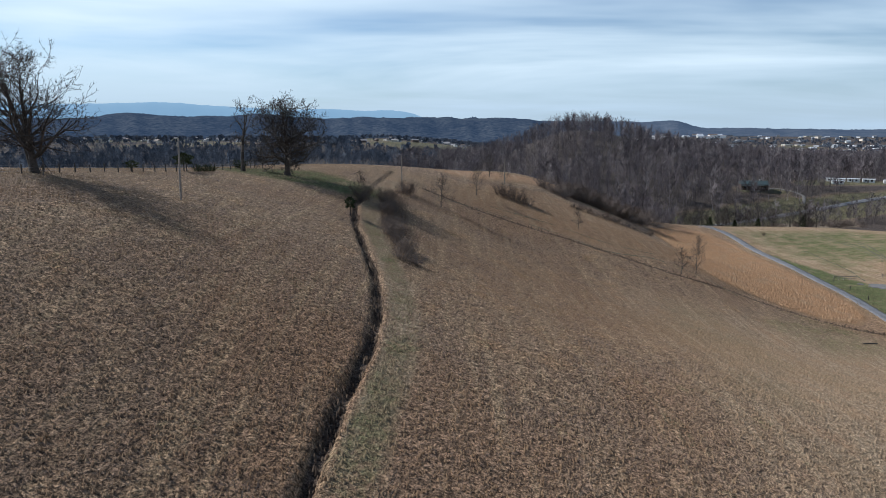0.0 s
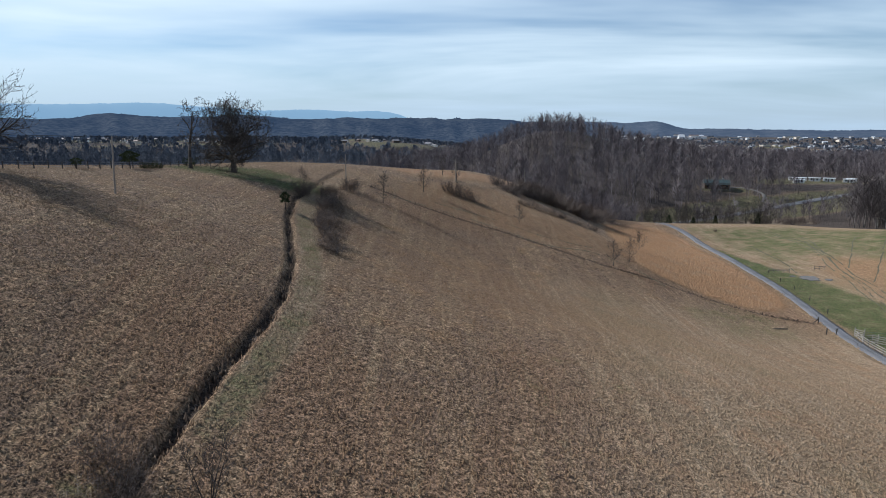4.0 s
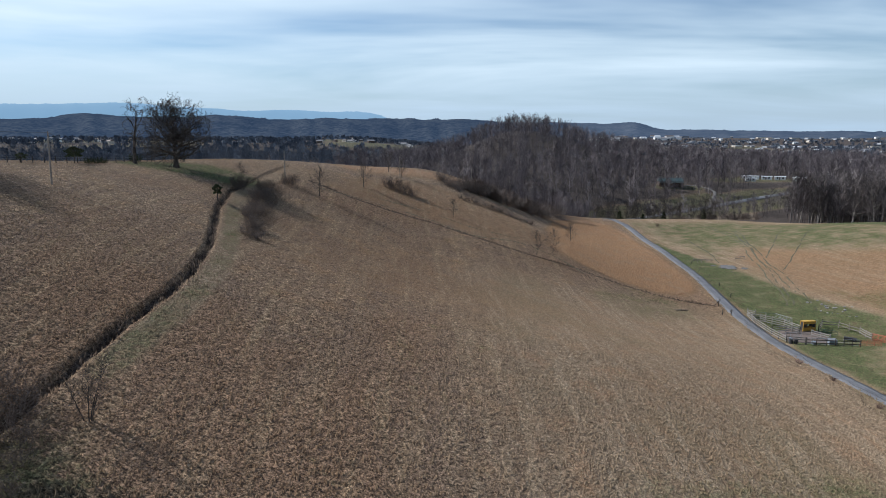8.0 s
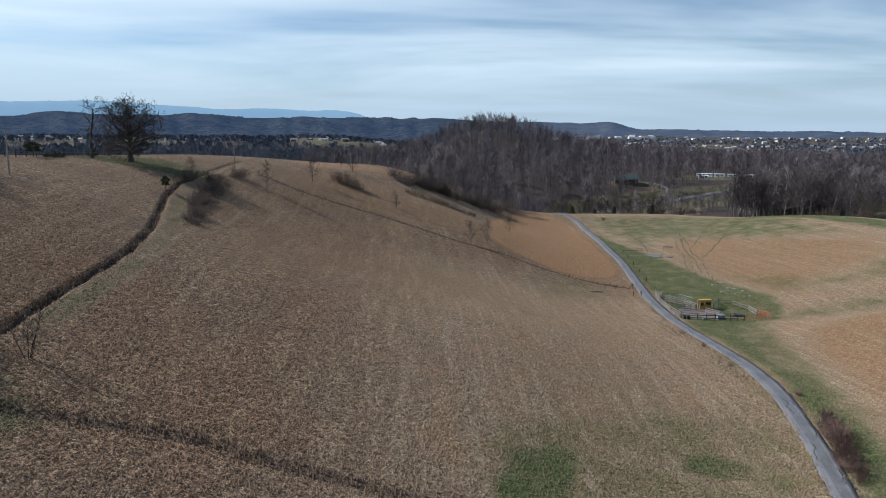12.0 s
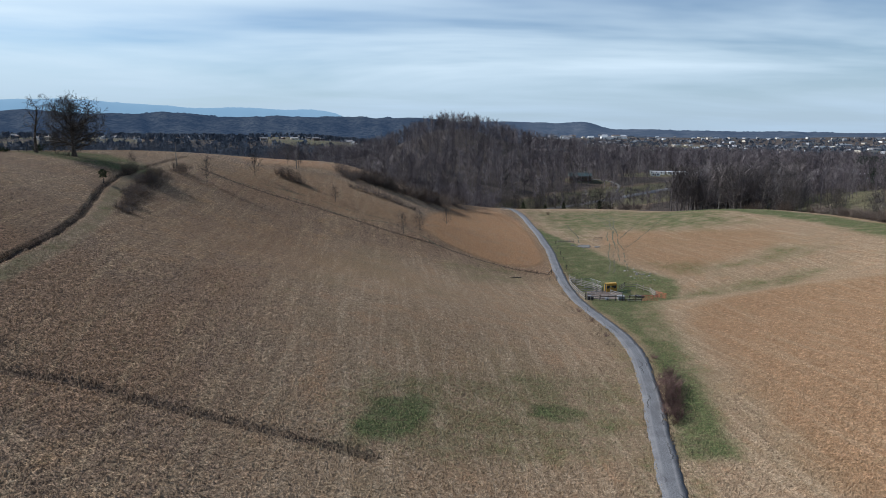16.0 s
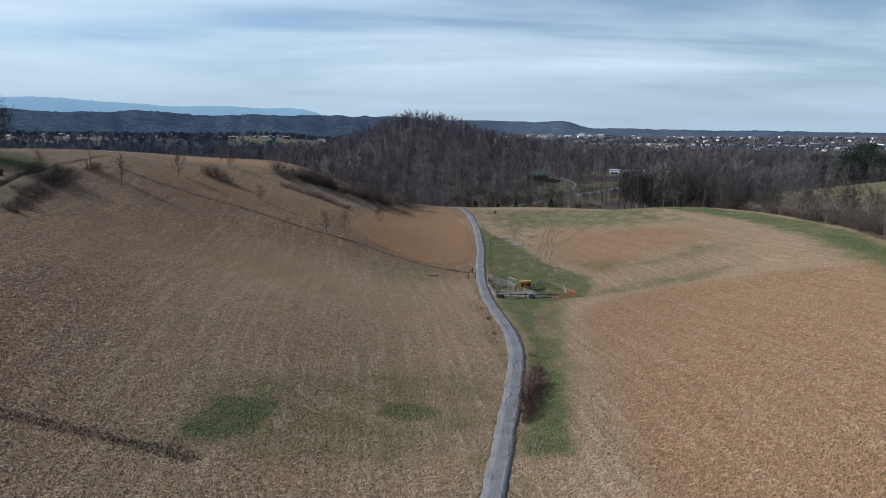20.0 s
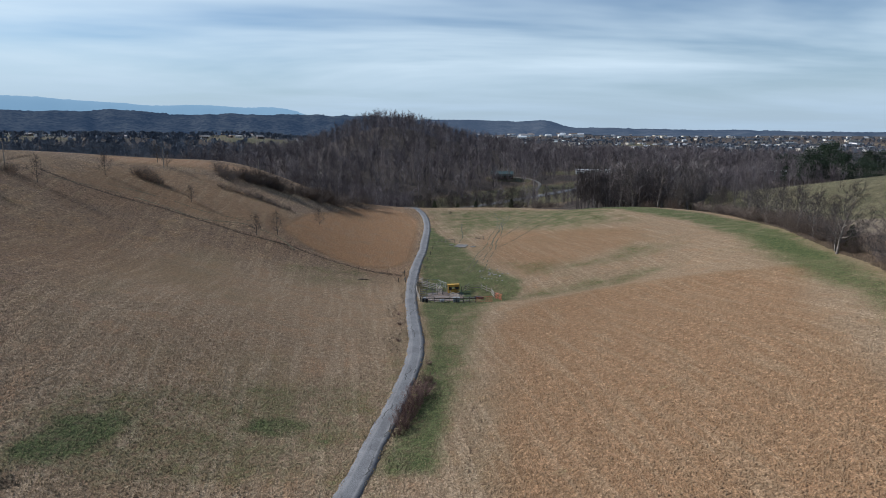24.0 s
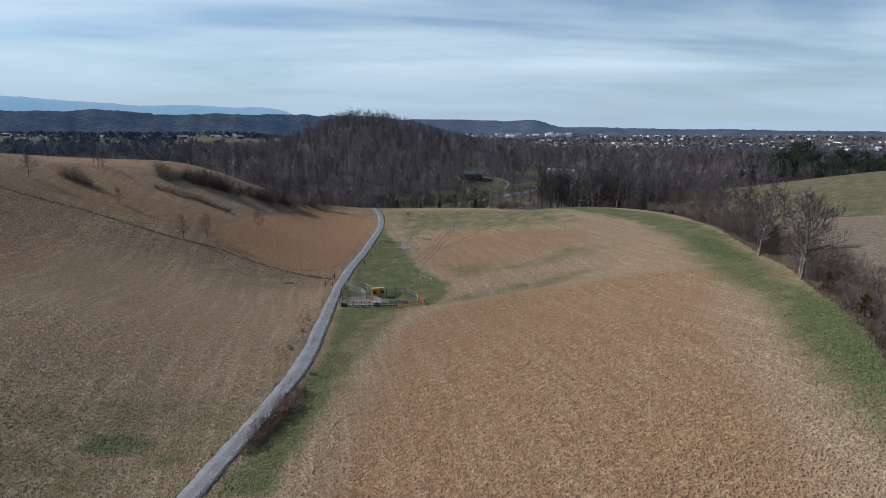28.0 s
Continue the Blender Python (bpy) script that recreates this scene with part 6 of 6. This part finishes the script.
# ---------------------------------------------------------------- distance
def skyline(name, radius, az, heights, bottom, mat, label, rough, seed, depth, canopy=0.0, columns=900, steps=14):
    """A far range of hills: a crest line with a folded front and, where it is wooded, an uneven canopy."""
    rs = np.random.default_rng(seed)
    a = np.linspace(az[0], az[-1], columns)
    smooth = np.interp(a, az, heights)
    wide = columns // 60 * 2 + 1
    smooth = np.convolve(np.pad(smooth, wide // 2, mode="edge"), np.ones(wide) / wide, mode="valid")
    h = smooth.copy()
    for scale, amp in ((0.5, 1.0), (0.17, 0.6), (0.06, 0.45)):
        knots = np.arange(az[0] - 1, az[-1] + 1, scale)
        h = h + np.interp(a, knots, rs.normal(0, amp * rough, len(knots)))
    rows = []
    for k in range(steps + 1):
        t = k / steps
        rr = radius - depth * (1 - t)
        fold = 0.0
        for wave, shift, amp in ((5.2, 3.0, 1.0), (2.3, -2.0, 0.6)):
            fold = fold + amp * np.sin(a * 6.283 / wave + shift * t + seed + 1.2 * np.sin(a * 0.7 + t))
        z = bottom + (smooth + (h - smooth) * t ** 12 - bottom) * math.sin(t * 1.5708) ** 1.2 + fold * rough * 2.6 * math.sin(3.14 * t)
        z = z + canopy * rs.uniform(-1, 1, columns) * (k == steps)
        rows.append(np.stack([50 + rr * np.sin(np.radians(a)), -20 + rr * np.cos(np.radians(a)), z], -1))
    v = np.stack(rows)
    idx = np.arange(v.shape[0] * v.shape[1]).reshape(v.shape[:2])
    f = np.stack([idx[:-1, :-1], idx[:-1, 1:], idx[1:, 1:], idx[1:, :-1]], -1).reshape(-1, 4)
    return tagged(new(name, np_mesh(name, v, f, mat, True)), label, "backdrop", kind="structure")


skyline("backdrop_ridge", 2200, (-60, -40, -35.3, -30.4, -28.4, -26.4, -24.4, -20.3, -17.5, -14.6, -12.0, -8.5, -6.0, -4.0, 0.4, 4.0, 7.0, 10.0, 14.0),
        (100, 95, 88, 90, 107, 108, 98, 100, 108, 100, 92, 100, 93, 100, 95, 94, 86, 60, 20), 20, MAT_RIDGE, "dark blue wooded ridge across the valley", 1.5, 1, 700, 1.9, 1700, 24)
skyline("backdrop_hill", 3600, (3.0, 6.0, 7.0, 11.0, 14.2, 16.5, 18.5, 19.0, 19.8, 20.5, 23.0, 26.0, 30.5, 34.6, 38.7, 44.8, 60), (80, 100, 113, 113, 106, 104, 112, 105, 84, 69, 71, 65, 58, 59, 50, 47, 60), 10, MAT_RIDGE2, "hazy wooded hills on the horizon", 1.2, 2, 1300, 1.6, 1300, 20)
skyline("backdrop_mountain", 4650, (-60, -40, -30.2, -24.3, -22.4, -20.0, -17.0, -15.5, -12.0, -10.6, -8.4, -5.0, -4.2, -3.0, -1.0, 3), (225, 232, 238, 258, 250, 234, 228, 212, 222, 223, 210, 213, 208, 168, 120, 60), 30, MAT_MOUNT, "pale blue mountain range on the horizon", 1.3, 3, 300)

# ---------------------------------------------------------------- standing grass
rs = np.random.default_rng(400)
n = 320000
x = rs.uniform(-62, 185, n * 2)
y = -8 + 175 * rs.uniform(0, 1, n * 2) ** 1.7
rd, _ = dist_poly(x, y, ROAD)
ok = (rd > 1.22 + 0.25 * np.sin(y * 0.9) * np.sin(y * 0.37)) & ~inside(x, y, [(94.5, 97), (95, 108), (101, 110), (108, 108), (107, 97)])
x, y = x[ok][:n], y[ok][:n]
n = len(x)
# taller broomsedge on the slope by the lane
sx, sy = rs.uniform(58, 108, 26000), rs.uniform(126, 258, 26000)
keep = poly_mask(sx, sy, ORANGE[0][0], 2.5) > rs.uniform(0.2, 0.8, 26000)
x, y = np.concatenate([x, sx[keep]]), np.concatenate([y, sy[keep]])
n = len(x)
cv, cv2 = cover(x, y)
zz = land(x, y)
# each tuft is a low ragged tussock of four leaning faces
size = rs.uniform(0.06, 0.15, n) * (1 + 0.35 * cv[:, 2] + 0.3 * (cv[:, 0] > 1.0))
tall = size * rs.uniform(1.0, 2.2, n) * (1 + 0.8 * cv[:, 2] + 0.6 * (cv[:, 0] > 1.0))
turn = rs.uniform(0, 6.283, n)
vs = np.zeros((n, 5, 3))
for b in range(4):
    r = size * rs.uniform(0.6, 1.3, n)
    a = turn + b * 1.5708 + rs.normal(0, 0.25, n)
    vs[:, b] = np.stack([x + np.cos(a) * r, y + np.sin(a) * r, zz - 0.06], -1)
vs[:, 4] = np.stack([x + rs.normal(0, 0.4, n) * size, y + rs.normal(0, 0.4, n) * size, zz + tall], -1)
tri = np.array([(0, 1, 4), (1, 2, 4), (2, 3, 4), (3, 0, 4)])
me = np_mesh("meadow_grass", vs, (np.arange(n)[:, None, None] * 5 + tri[None]).reshape(-1, 3), MAT_BLADE)
layer = me.attributes.new("cover", "FLOAT_COLOR", "POINT")
layer.data.foreach_set("color", np.repeat(cv, 5, axis=0).astype(np.float32).ravel())
# brown grass and painted slope shade, carried over to the tussocks
layer = me.attributes.new("brown_shade", "FLOAT", "POINT")
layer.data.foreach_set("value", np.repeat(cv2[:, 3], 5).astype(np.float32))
tagged(new("meadow_grass", me), "tussocks of dry winter grass", "grass", kind="stuff")
